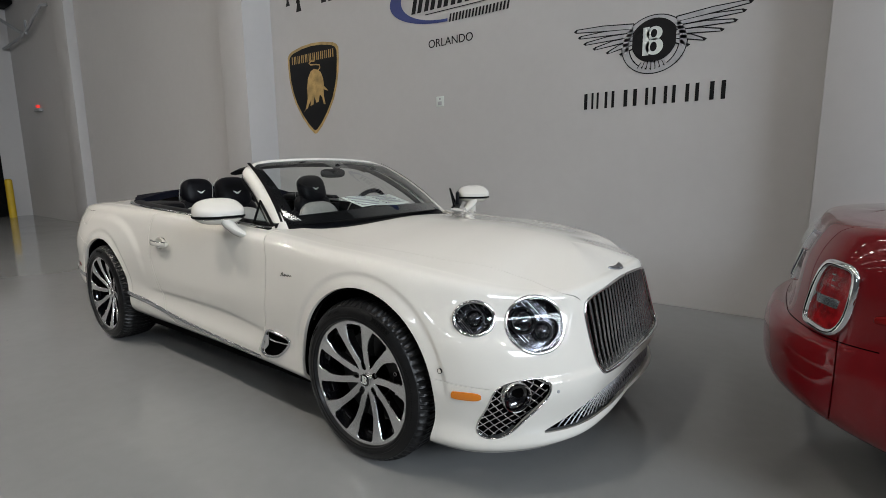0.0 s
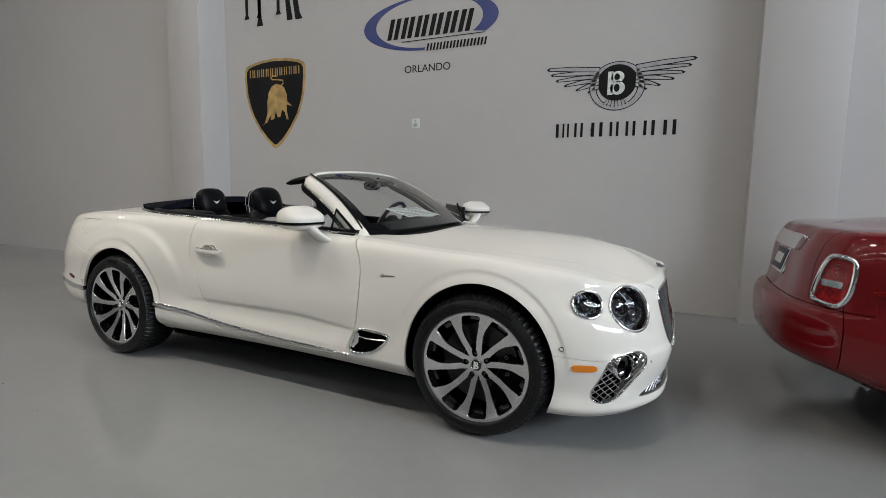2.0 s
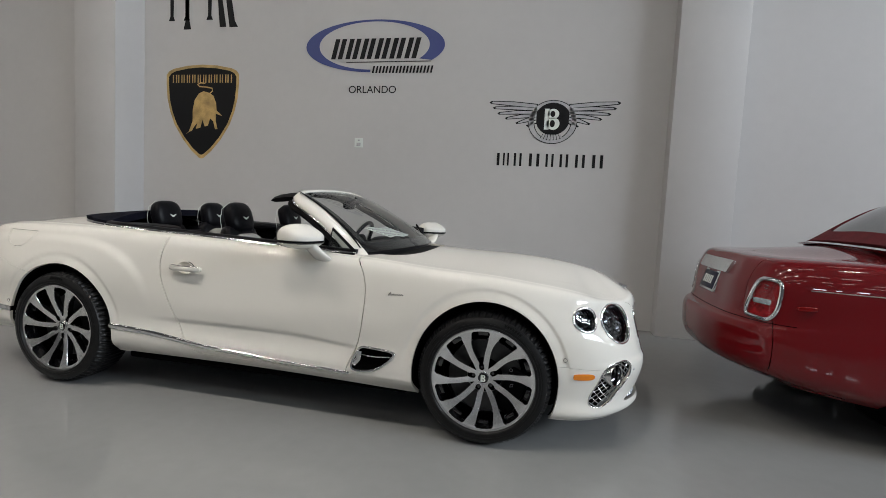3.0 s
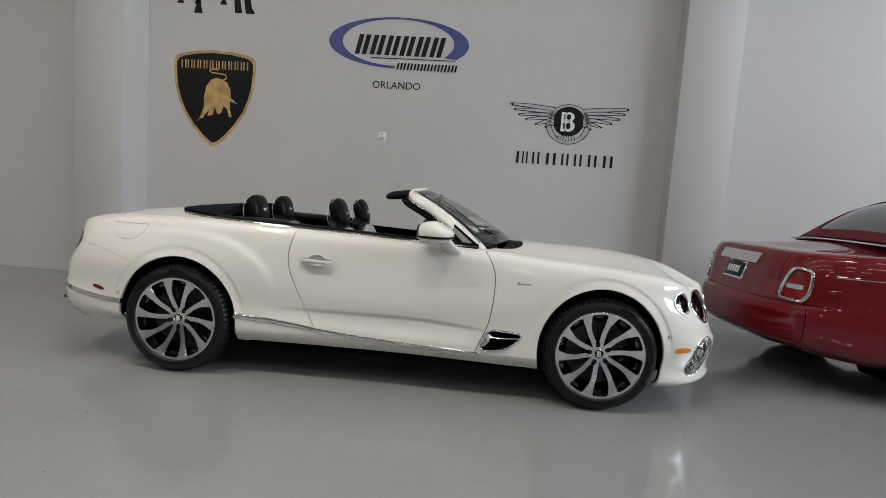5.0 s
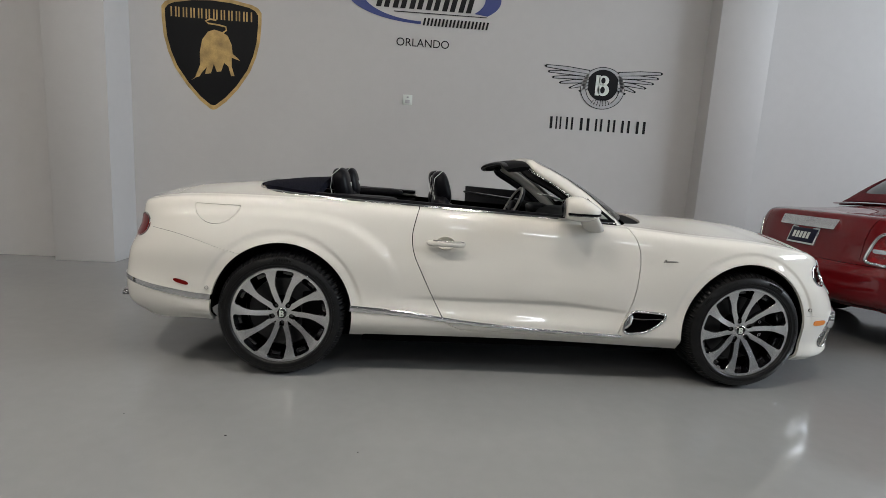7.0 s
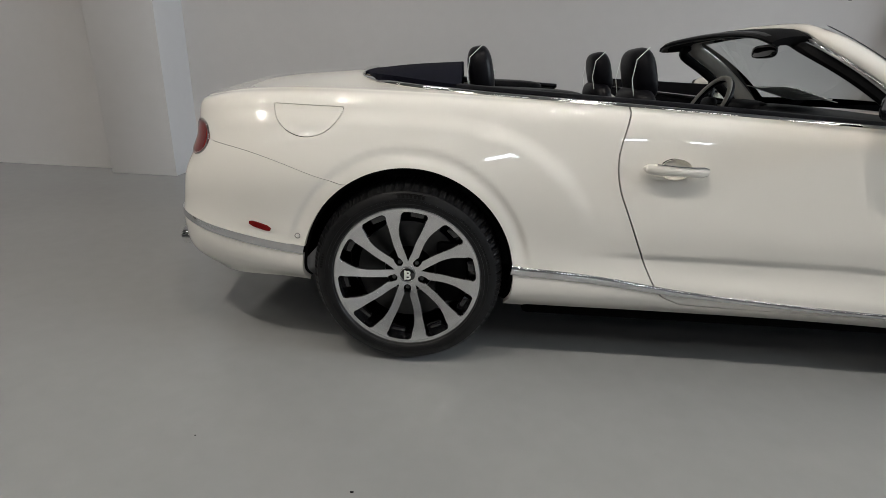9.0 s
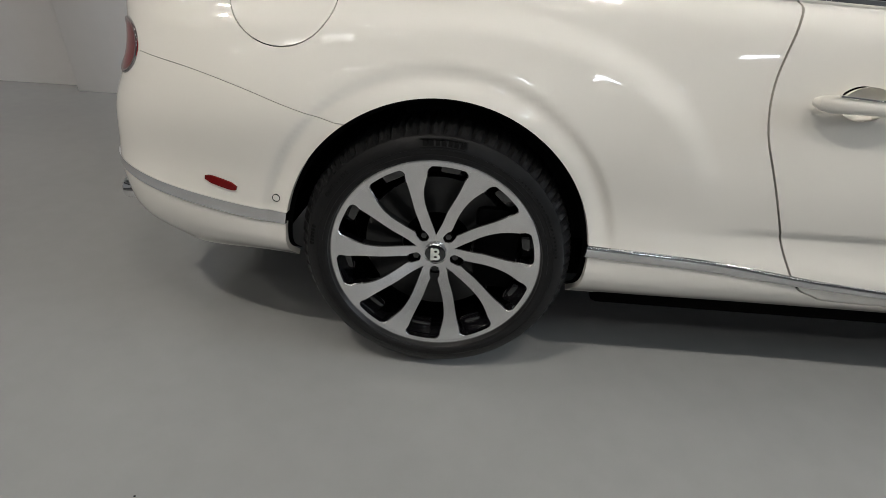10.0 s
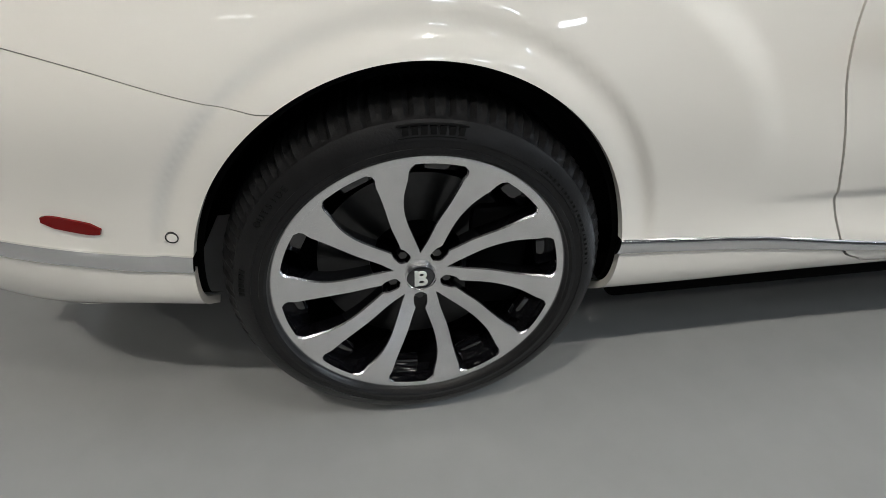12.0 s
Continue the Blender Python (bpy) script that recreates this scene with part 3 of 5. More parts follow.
big_lamp, small_lamp = near(LAMP_B, .125, 1.10), near(LAMP_S, .083, 1.25)
TAIL = (-.905, -.735, .850)
tail_lamp = near(TAIL, .122, 1.75)

base = clip(skin, arches, -1)
base = clip(base, cabin_field, -1)
pieces = {}
for key, f in (("vent", side_only(vent_field)), ("grille", only_front(grille_shape)), ("fog", only_front(fog_shape)), ("intake", only_front(intake_shape)),
               ("big", big_lamp), ("small", small_lamp), ("tail", tail_lamp), ("amber", ellipse(3.385, .438, .056, .0165, 0, 5)), ("mark", ellipse(-.575, .546, .046, .0115, -13, 3.5)),
               ("strip", strip_field), ("tail_strip", tail_strip_field), ("cowl", cowl_field)):
    pieces[key] = clip(base, f)
    base = clip(base, f, -1)
    pieces[key + "_rim"] = base
    base_cut = base.cut
    pieces[key + "_edge"] = Sheet(base.v, base.n, [])
    pieces[key + "_edge"].cut = base_cut
door_r = clip(base, door_field, 1, 0.0026)
base = clip(base, door_field, -1, 0.0026)
SCOOP = (.952, .843, .052, .036)
door_r = clip(door_r, ellipse(*SCOOP), -1)
for gap, (line, inside) in zip((.0014, .0008, .0008, .0009, .0009), JOINTS):
    base = groove(base, line, inside, gap)

left_base = base.mirrored()
sheet_part("body", base.joined(left_base), M_WHITE, car, "glossy white pearl bodywork", rim=0.016)
sheet_part("inner_liner", liner.joined(liner.mirrored()), M_VOID, car, "black inner structure")
door = sheet_part("door", door_r, M_WHITE, car, "white passenger door, closed", rim=0.02)
sheet_part("cowl_panel", pieces["cowl"].joined(pieces["cowl"].mirrored()).moved(-.016), M_BLACK, car, "black cowl panel below the windscreen")
for side in (1, -1):
    def put(s):
        return s if side == 1 else s.mirrored()
    sheet_part("strip_base", put(pieces["strip"]).moved(-0.002), M_CHROME, car)
    strip_line = []
    for x in np.linspace(.402, 2.07, 60):
        z = float(spline([.40, .755, 1.0, 1.5, 2.05], [.426, .400, .371, .334, .314], np.array([x]))[0])
        d = (skin.v[:, 0] - x) ** 2 + (skin.v[:, 2] - z) ** 2 + 4 * (skin.v[:, 1] > -.7)
        k = np.argsort(d)[:5]
        w_ = 1 / (d[k] + 1e-6)
        strip_line.append((x, side * float((skin.v[k, 1] * w_).sum() / w_.sum()), z))
    strip_line = np.array(strip_line)
    for _ in range(30):
        strip_line[1:-1, 1] = (strip_line[:-2, 1] + 2 * strip_line[1:-1, 1] + strip_line[2:, 1]) / 4
    part("sill_strip", sweep(bmesh.new(), strip_line, (0, -side, -.15), spline([.40, .75, 1.0, 2.07], [.0195, .0185, .0150, .0098], strip_line[:, 0]), .008, sides=16), M_CHROME, car, "chrome sill strip")
    sheet_part("bumper_strip", put(pieces["tail_strip"]).moved(0.004), M_CHROME, car, "chrome bumper strip", rim=0.01)
    sheet_part("marker_lamp", put(pieces["amber"]).moved(0.004), M_AMBER, car, "amber side marker", rim=0.01)
    sheet_part("marker_lamp", put(pieces["mark"]).moved(0.004), M_REDLENS, car, "red side marker", rim=0.01)
    tl = sheet_part("tail_lamp", put(pieces["tail"]).moved(0.003), M_REDLENS, car, "red oval tail lamp", rim=0.02)
    trim_along("bezel", pieces["tail_edge"] if side == 1 else pieces["tail"], M_CHROME, tl, .006, .006)
FRONT = skin.v[(skin.v[:, 0] > 3.1) & (skin.v[:, 2] < 0.86)]


def front_x(y, z):
    """How far forward the nose reaches at (y, z)."""
    d = (FRONT[:, 1] + abs(y)) ** 2 + (FRONT[:, 2] - z) ** 2
    k = np.argsort(d)[:6]
    w = 1 / (d[k] + 1e-6)
    return float((FRONT[k, 0] * w).sum() / w.sum())


def flank_y(x, z):
    """How far out the flank reaches at (x, z)."""
    d = (skin.v[:, 0] - x) ** 2 + (skin.v[:, 2] - z) ** 2 + 4 * (skin.v[:, 1] > -.7)
    k = np.argsort(d)[:4]
    w = 1 / (d[k] + 1e-6)
    return float((skin.v[k, 1] * w).sum() / w.sum())


def lattice(name, shape, area, step, mat, parent, wide=0.0024, slope=0.75):
    """Crossed bright wires that fill an opening of the nose, laid out along its surface."""
    bm = bmesh.new()
    y0, y1, z0, z1 = area
    ys = np.linspace(y0, y1, 90)
    xm = np.array([front_x(y, (z0 + z1) / 2) for y in ys])
    run_s = np.concatenate(((0,), np.cumsum(np.hypot(np.diff(xm), np.diff(ys)))))
    for sl in (slope, -slope):
        for c in np.arange(z0 - slope * run_s[-1], z1 + slope * run_s[-1], step):
            z = c + sl * run_s
            ok = (shape(np.stack((ys * 0, ys, z), 1)) < -0.002) & (z > z0) & (z < z1)
            k = np.flatnonzero(ok)
            for piece in np.split(k, np.flatnonzero(np.diff(k) > 1) + 1):
                if len(piece) > 3:
                    piece = piece[::2]
                    sweep(bm, [(front_x(ys[i], z[i]) - 0.016, ys[i], z[i]) for i in piece], (1, 0, 0), wide, 0.003, sides=4)
    return part(name, bm, mat, parent, smooth=0)


def cushion(bm, c, size, power=2.6, m=None, nu=20, nv=14):
    """A soft rounded block."""
    def pw(a, e):
        return math.copysign(abs(a) ** e, a)
    e = 2 / power
    rings = []
    for j in range(1, nv):
        v = -math.pi / 2 + math.pi * j / nv
        ring = []
        for i in range(nu):
            u = 2 * math.pi * i / nu
            p = Vector((size[0] / 2 * pw(math.cos(v), e) * pw(math.cos(u), e), size[1] / 2 * pw(math.cos(v), e) * pw(math.sin(u), e), size[2] / 2 * pw(math.sin(v), e)))
            p = (m @ p if m is not None else p) + Vector(c)
            ring.append(bm.verts.new(p))
        rings.append(ring)
    for a, b in zip(rings, rings[1:]):
        for i in range(nu):
            bm.faces.new((a[i], a[(i + 1) % nu], b[(i + 1) % nu], b[i]))
    bm.faces.new(rings[0][::-1])
    bm.faces.new(rings[-1])
    return bm


def soft(name, c, size, mat, parent, power=2.6, m=None, label=""):
    return part(name, cushion(bmesh.new(), c, size, power, m), mat, parent, label, smooth=60)


def tilt_y(deg):
    return Matrix.Rotation(radians(deg), 3, "Y")


# grille, intakes and lamps
gr = sheet_part("grille", pieces["grille"].joined(pieces["grille"].mirrored()).moved(-0.055), M_VOID, car, "black grille with upright chrome bars")
trim_along("grille_frame", pieces["grille_edge"], M_CHROME, gr, .007, .007, .001)
e2 = pieces["grille_edge"].mirrored()
e2.cut = pieces["grille_edge"].cut
trim_along("grille_frame", e2, M_CHROME, gr, .007, .007, .001)
for y in np.linspace(-.412, .412, 23):
    zz = np.linspace(.40, .82, 60)
    zz = zz[grille_shape(np.stack((zz * 0, zz * 0 + y, zz), 1)) < -0.004]
    if len(zz) > 3:
        zz = np.linspace(zz[0], zz[-1], 9)
        part("grille_bar", sweep(bmesh.new(), [(front_x(y, z) - .018, y, z) for z in zz], (1, 0, 0), .0038, .010, sides=8), M_VANE, gr)
it = sheet_part("lower_intake", pieces["intake"].joined(pieces["intake"].mirrored()).moved(-0.045), M_VOID, car, "black lower intake with chrome lattice")
lattice("mesh", intake_shape, (-.69, .69, .24, .39), .028, M_DARKCHROME, it, .0022)
for side in (1, -1):
    def put(s):
        r = s if side == 1 else s.mirrored()
        if hasattr(s, "cut"):
            r.cut = s.cut
        return r
    fg = sheet_part("fog_intake", put(pieces["fog"]).moved(-0.045), M_VOID, car, "black side intake with chrome lattice")

    def shp(v):
        return np.maximum(fog_shape(v * np.array((1, side, 1))), .062 - np.hypot((np.abs(v[:, 1]) - .783) / .55, v[:, 2] - .440))
    lattice("mesh", shp, (-.86, -.68, .26, .51) if side == 1 else (.68, .86, .26, .51), .034, M_CHROME, fg, .0026)
    trim_along("intake_frame", put(pieces["fog_edge"]), M_CHROME, fg, .0035, .004)
    fx = front_x(-.783, .440)
    turn = Matrix.Translation((fx - .014, -.783 * side, .440)) @ Matrix.Rotation(radians(side * 56), 4, "Z")
    bm = revolve([(.061, .05), (.061, -.004), (.059, -.008), (.056, -.006), (.055, .04)], 40)
    bmesh.ops.transform(bm, matrix=turn, verts=bm.verts)
    part("duct_ring", bm, M_CHROME, fg)
    bm = revolve([(.054, .05), (.053, .02), (.040, .030), (.0, .040)], 32)
    bmesh.ops.transform(bm, matrix=turn, verts=bm.verts)
    part("duct", bm, M_GLOSSBLACK, fg)
    for key, c, r in (("big", LAMP_B, .122), ("small", LAMP_S, .079)):
        bowl = sheet_part("headlamp", put(pieces[key]).moved(-0.05), M_REFLECTOR, car, "dark round headlamp in a chrome ring")
        glassy = sheet_part("lens", put(pieces[key]).moved(0.002), M_LENS, bowl, "clear lens")
        glassy.visible_shadow = False
        trim_along("bezel", put(pieces[key + "_edge"]), M_CHROME, bowl, .008, .007, .001)
        nrm = Vector(pieces[key].n.mean(0)).normalized()
        if side == -1:
            nrm.y *= -1
        q = nrm.to_track_quat("-Y", "Z").to_matrix().to_4x4()
        cc = Vector(c)
        cc.y *= side
        wall = revolve([(r * .98, .05), (r * .97, .004)], 40)
        bmesh.ops.transform(wall, matrix=Matrix.Translation(cc) @ q, verts=wall.verts)
        part("housing", wall, M_GLOSSBLACK, bowl)
        spots = ((-.30, .18, .46), (.36, -.22, .34)) if key == "big" else ((.05, 0, .48),)
        for ux, uz, s in spots:
            at = Matrix.Translation(cc) @ q @ Matrix.Translation((ux * r, 0, uz * r))
            bm = revolve([(r * s, .045), (r * s, .018), (r * s * .93, .014), (r * s * .88, .026)], 32)
            bmesh.ops.transform(bm, matrix=at, verts=bm.verts)
            pj = part("projector", bm, M_DISC, bowl, "thin dark projector ring")
            bm = revolve([(r * s * .88, .03), (r * s * .6, .018), (0, .012)], 32)
            bmesh.ops.transform(bm, matrix=at, verts=bm.verts)
            part("projector_glass", bm, M_GLOSSBLACK, pj, "dark glass dome")
        bm = bmesh.new()
        rnd = random.Random(5)
        for k in range(9):
            zt = -.78 + 1.5 * k / 8 + rnd.uniform(-.05, .05)
            wx = math.sqrt(max(0, 1 - zt * zt)) * .86
            x0, x1 = -wx * rnd.uniform(.2, 1), wx * rnd.uniform(.1, 1)
            add_box(bm, (x0 * r, .036, zt * r - .0012), (x1 * r, .041, zt * r + .0012))
        bmesh.ops.transform(bm, matrix=Matrix.Translation(cc) @ q @ Matrix.Rotation(.9, 4, "Y"), verts=bm.verts)
        part("reflector_flutes", bm, M_DARKCHROME, bowl, "fine cut reflector ribs")
        for k in range(26):
            a = .97 * k + .3
            rr_ = r * rnd.uniform(.35, .84)
            at = Matrix.Translation(cc) @ q @ Matrix.Translation((rr_ * math.cos(a), .022, rr_ * math.sin(a))) @ Matrix.Rotation(rnd.uniform(-1.2, 1.2), 4, "X") @ Matrix.Rotation(a + rnd.uniform(-.5, .5), 4, "Y")
            part("facet", box((-.085 * r, -.001, -.010 * r), (.085 * r, .001, .010 * r), 0, at), M_CHROME, bowl, "bright reflector facet", smooth=0)
        at = Matrix.Translation(cc) @ q @ Matrix.Translation((-.45 * r * side, .020, .25 * r))
        part("led_module", box((-.07 * r, -.002, -.16 * r), (.07 * r, .01, .16 * r), .003, at), M_REFLECTOR, bowl, "grey lamp module", smooth=0)
    vt = sheet_part("side_vent", put(pieces["vent"]).moved(-0.03), M_VOID, car, "black wing vent with chrome surround")
    trim_along("vent_frame", put(pieces["vent_edge"]), M_CHROME, vt, .008, .007, .001)
    yv = -.934 * side
    part("vent_blade", sweep(bmesh.new(), [(2.115, yv * .975, .43), (2.20, yv * .985, .425), (2.32, yv * .985, .432)], (0, -side, 0), .005, .010), M_CHROME, vt)
    part("vent_blade", sweep(bmesh.new(), [(2.09, yv * .985, .37), (2.12, yv * .985, .40), (2.125, yv * .985, .45)], (0, -side, 0), .016, .008), M_CHROME, vt)
    # cast script plate on the wing
    bm = bmesh.new()
    by = side * (flank_y(2.33, .797) - .0015)
    sweep(bm, [(2.288, by, .787), (2.294, by, .800), (2.302, by, .808), (2.305, by, .790), (2.312, by, .792), (2.318, by, .801), (2.321, by, .790), (2.329, by, .799), (2.333, by, .790), (2.341, by, .800), (2.346, by, .790), (2.354, by, .800), (2.357, by, .791), (2.366, by, .799), (2.376, by, .793)], (0, -side, 0), .0022, .002, sides=6)
    part("script_badge", bm, M_GLOSSBLACK, car, "small dark script on the wing")
    # parking sensors
    for x, z in ((-.425, .519), (3.282, .526)):
        yy = -flank_y(x, z) + (.001 if x < 1 else .005)
        ring_bm = revolve([(.0090, .008), (.0090, -.0022), (.0106, -.0022), (.0106, .008)], 24)
        bmesh.ops.transform(ring_bm, matrix=Matrix.Translation((x, -yy * side, z)) @ Matrix.Rotation(math.pi if side < 0 else 0, 4, "Z"), verts=ring_bm.verts)
        part("sensor_ring", ring_bm, M_DISC, car, "dark sensor ring")
        bm = revolve([(.0, -.0025), (.0078, -.0025), (.0088, -.001), (.0088, .01)], 20)
        bmesh.ops.transform(bm, matrix=Matrix.Translation((x, -yy * side, z)) @ Matrix.Rotation(math.pi if side < 0 else 0, 4, "Z"), verts=bm.verts)
        part("sensor", bm, M_WHITE, car)

for side in (1, -1):
    soft("sensor", (front_x(-.658, .448) - .001, -.658 * side, .448), (.008, .015, .015), M_STEEL, car, 2.0, Matrix.Rotation(radians(-side * 35), 3, "Z"), "small grey parking sensor")
# badge on the bonnet
bm = cushion(bmesh.new(), (3.665, 0, .834), (.055, .046, .016), 2.2)
for s in (1, -1):
    sweep(bm, [(3.67, s * .008, .833), (3.66, s * .045, .838), (3.645, s * .075, .840)], (0.25, 0, 1), (.018, .016, .003), .006)
part("bonnet_badge", bm, M_DARKCHROME, car, "winged chrome bonnet badge")


# wheels
M_MARK = material("worn_rubber_mark", (0.035, 0.034, 0.030), 0.6, spec=0.2)
M_SUNK = material("sunk_rubber_mark", (0.0035, 0.0035, 0.0035), 0.6, spec=0.15)


def tyre_bar(deg, r, high, wide, parent, mat=None):
    """A plain raised mark on the tyre wall."""
    m = Matrix.Rotation(radians(90 - deg), 4, "Y") @ Matrix.Translation((0, -.1272 - (.331 - r) * .16, r))
    part("tyre_mark", box((-wide / 2, -.0012, -high / 2), (wide / 2, .004, high / 2), 0, m), mat or M_SUNK, parent, smooth=0)


def tyre_word(text, deg, r, size, parent, mat):
    """Raised lettering round the tyre wall, a piece for each letter."""
    for k, ch in enumerate(text):
        cu = bpy.data.curves.new("letter", "FONT")
        cu.body, cu.size, cu.align_x, cu.extrude = ch, size * 1.3, "CENTER", .0008
        tmp = new("letter", cu)
        me = bpy.data.meshes.new_from_object(tmp.evaluated_get(bpy.context.evaluated_depsgraph_get()))
        bpy.data.objects.remove(tmp)
        ob = attach("tyre_letter", me, M_SUNK, parent)
        ob.matrix_local = Matrix.Rotation(radians(90 - (deg - k * 2.35)), 4, "Y") @ Matrix.Translation((0, -.1282, r - size * .45)) @ Matrix.Rotation(math.pi / 2, 4, "X")


def build_wheel():
    w = part("wheel", revolve([(.268, .11), (.268, -.06), (.272, -.10), (.278, -.112)], 72), M_GLOSSBLACK, None, "large alloy wheel with ten swirling silver spokes")
    tyre_profile = [(.268, .125), (.285, .140), (.325, .143), (.355, .135), (.370, .110), (.3735, .07), (.374, 0), (.374, -.048), (.372, -.070), (.3665, -.088),
                    (.3565, -.104), (.347, -.1145), (.346, -.1175), (.330, -.1270), (.316, -.1300), (.3155, -.1285), (.303, -.1290), (.3025, -.1310), (.294, -.1325), (.289, -.129), (.2875, -.120), (.282, -.112)]
    seg = 264
    bm = bmesh.new()
    rings = []
    for r, y in tyre_profile:
        ring = []
        for k in range(seg):
            cutin = 0.0
            if .355 < r and -.110 < y < .115 and k % 4 in (0, 2):
                cutin = .010 if k % 4 == 0 else .004
            if abs(abs(y) - .048) < .001 and r > .37:
                cutin = .003
            a = 2 * math.pi * (k + (.8 * abs(y) / .1)) / seg
            ring.append(bm.verts.new(((r - cutin) * math.cos(a), y, (r - cutin) * math.sin(a))))
        rings.append(ring)
    for a, b in zip(rings, rings[1:]):
        for k in range(seg):
            bm.faces.new((a[k], a[(k + 1) % seg], b[(k + 1) % seg], b[k]))
    tyre = part("tyre", bm, M_RUBBER, w, "low black tyre", smooth=30)
    tyre_word("OUTSIDE", 147, .331, .0125, tyre, M_MARK)
    for a in (80, 82.6, 85.2, 87.8, 90.4, 93, 95.6):
        tyre_bar(a, .331, .013, .010, tyre)
    for r_ in (.3405, .3215):
        for a in np.arange(79, 97.5, 1.5):
            tyre_bar(a, r_, .0018, .0092, tyre)
    for k in range(22):
        tyre_bar(52 - 2.1 * k, .323, .005, .005 if k % 5 else .002, tyre)
    for k in range(6):
        tyre_bar(174 - 1.8 * k, .331, .010, .006, tyre)
    r1 = .273

    def edge_l(s):
        return spline([0, .11, .39, .62, .85, .965, 1], [0, 4.5, 10, 9.5, 5.5, 3.3, .8], np.array([s]))[0]

    def edge_r(s):
        return spline([0, .11, .39, .62, .85, .965, 1], [0, -6, -11.5, -14.5, -15.5, -15.3, -12.5], np.array([s]))[0]

    def face_y(r):
        return float(spline([.0, .05, .12, .2, .26, .29], [-.070, -.071, -.084, -.104, -.115, -.1165], np.array([r]))[0])

    def span(r, kind):
        r0 = .056 if kind == 0 else .044
        s = (r - .056) / (r1 - .056)
        if r <= r0:
            return 0.0, 0.0
        le, ri = edge_l(max(s, 0)) + .4, edge_r(max(s, 0)) - .4
        if kind:
            nut = math.degrees(math.sqrt(max(.0135**2 - min(r - .058, 0) ** 2, 0)) / r) * float(1 - smooth_step(.070, .10, np.array(r)))
            le, ri = max(le, nut), min(ri, -nut)
        return le, ri
    rs = np.concatenate((np.linspace(.030, .043, 3), np.linspace(.045, .10, 16), np.linspace(.108, r1 - .002, 22)))
    fb, wb = bmesh.new(), bmesh.new()
    for i in range(10):
        a0, k0, k1 = 90 - 36 * i, i % 2, (i + 1) % 2
        rows = []
        for r in rs:
            hi = a0 + span(r, k0)[1]
            lo = a0 - 36 + span(r, k1)[0]
            ang = [hi + (lo - hi) * t for t in (0, .04, .2, .4, .6, .8, .96, 1)]
            drop = (.004, 0, 0, 0, 0, 0, 0, .004)
            op = (span(r, k0)[1] != 0, span(r, k1)[0] != 0)
            row = []
            for n_, (a, dr) in enumerate(zip(ang, drop)):
                dr = dr if (n_ == 0 and op[0]) or (n_ == 7 and op[1]) else 0
                row.append(fb.verts.new((r * math.cos(radians(a)), face_y(r) + dr, r * math.sin(radians(a)))))
            rows.append(row)
        for a, b in zip(rows, rows[1:]):
            for j in range(7):
                fb.faces.new((a[j], a[j + 1], b[j + 1], b[j]))
        for j in (0, 7):
            for a, b in zip(rows, rows[1:]):
                kind = k0 if j == 0 else k1
                rr = a[j].co.xz.length
                if rr < (.056 if kind == 0 else .044):
                    continue
                q = [wb.verts.new(a[j].co), wb.verts.new(b[j].co), wb.verts.new(b[j].co + Vector((0, .05, 0))), wb.verts.new(a[j].co + Vector((0, .05, 0)))]
                mid = radians(sum((hi, lo)) / 2)
                for v in q[2:]:
                    v.co.x += .015 * math.cos(mid + (math.pi / 2 if j else -math.pi / 2))
                    v.co.z += .015 * math.sin(mid + (math.pi / 2 if j else -math.pi / 2))
                wb.faces.new(q)
        # floor of the pocket, with a ledge by the rim
        al, ar = a0 + 5, a0 - 20
        add_box(wb, (-.030, face_y(.235) + .034, .238), (.034, face_y(.235) + .06, .272), .006, Matrix.Rotation(radians(90 - (a0 - 8)), 4, "Y"))
    bmesh.ops.remove_doubles(fb, verts=fb.verts, dist=.0002)
    bmesh.ops.remove_doubles(wb, verts=wb.verts, dist=.0002)
    part("spoke_face", fb, M_SATIN, w, "machined silver spokes", smooth=50)
    part("spoke_side", wb, M_GLOSSBLACK, w, "gloss black spoke flanks", smooth=35)
    part("rim_lip", revolve([(r1 - .004, -.1153), (r1, -.1160), (.277, -.1170), (.282, -.1175), (.2855, -.1165), (.2865, -.110), (.283, -.10)], 96), M_SATIN, w, "silver rim lip")
    part("rim_ledge", revolve([(r1 - .003, -.1085), (r1 + .001, -.07), (.270, -.05)], 72), M_GLOSSBLACK, w)
    part("brake_disc", revolve([(.10, .0), (.10, -.018), (.205, -.018), (.205, .012)], 64), M_DISC, w)
    bm = bmesh.new()
    add_box(bm, (.105, -.035, -.13), (.235, .04, .13), .02)
    part("brake_caliper", bm, M_BLACK, w, "black brake caliper")
    cap = part("centre_cap", revolve([(.0, -.079), (.026, -.0785), (.030, -.076), (.031, -.068)], 40), M_GLOSSBLACK, w, "black centre cap")
    part("cap_ring", revolve([(.0275, -.0785), (.029, -.0805), (.0315, -.079), (.032, -.070)], 40), M_CHROME, cap)
    bm = bmesh.new()
    for z, hw in ((.0085, .0095), (-.009, .0115)):
        rr = revolve([(.0045, -.0795), (.0045, -.0815), (.0105, -.0815), (.0105, -.0795)], 20)
        me = bpy.data.meshes.new("tmp")
        bmesh.ops.scale(rr, vec=(hw / .0095, 1, .92), verts=rr.verts)
        bmesh.ops.translate(rr, vec=(.001, 0, z), verts=rr.verts)
        rr.to_mesh(me)
        rr.free()
        bm.from_mesh(me)
        bpy.data.meshes.remove(me)
    add_box(bm, (-.013, -.0815, -.0195), (-.0065, -.0795, .019))
    part("cap_emblem", bm, M_PAPER, cap, "white emblem")
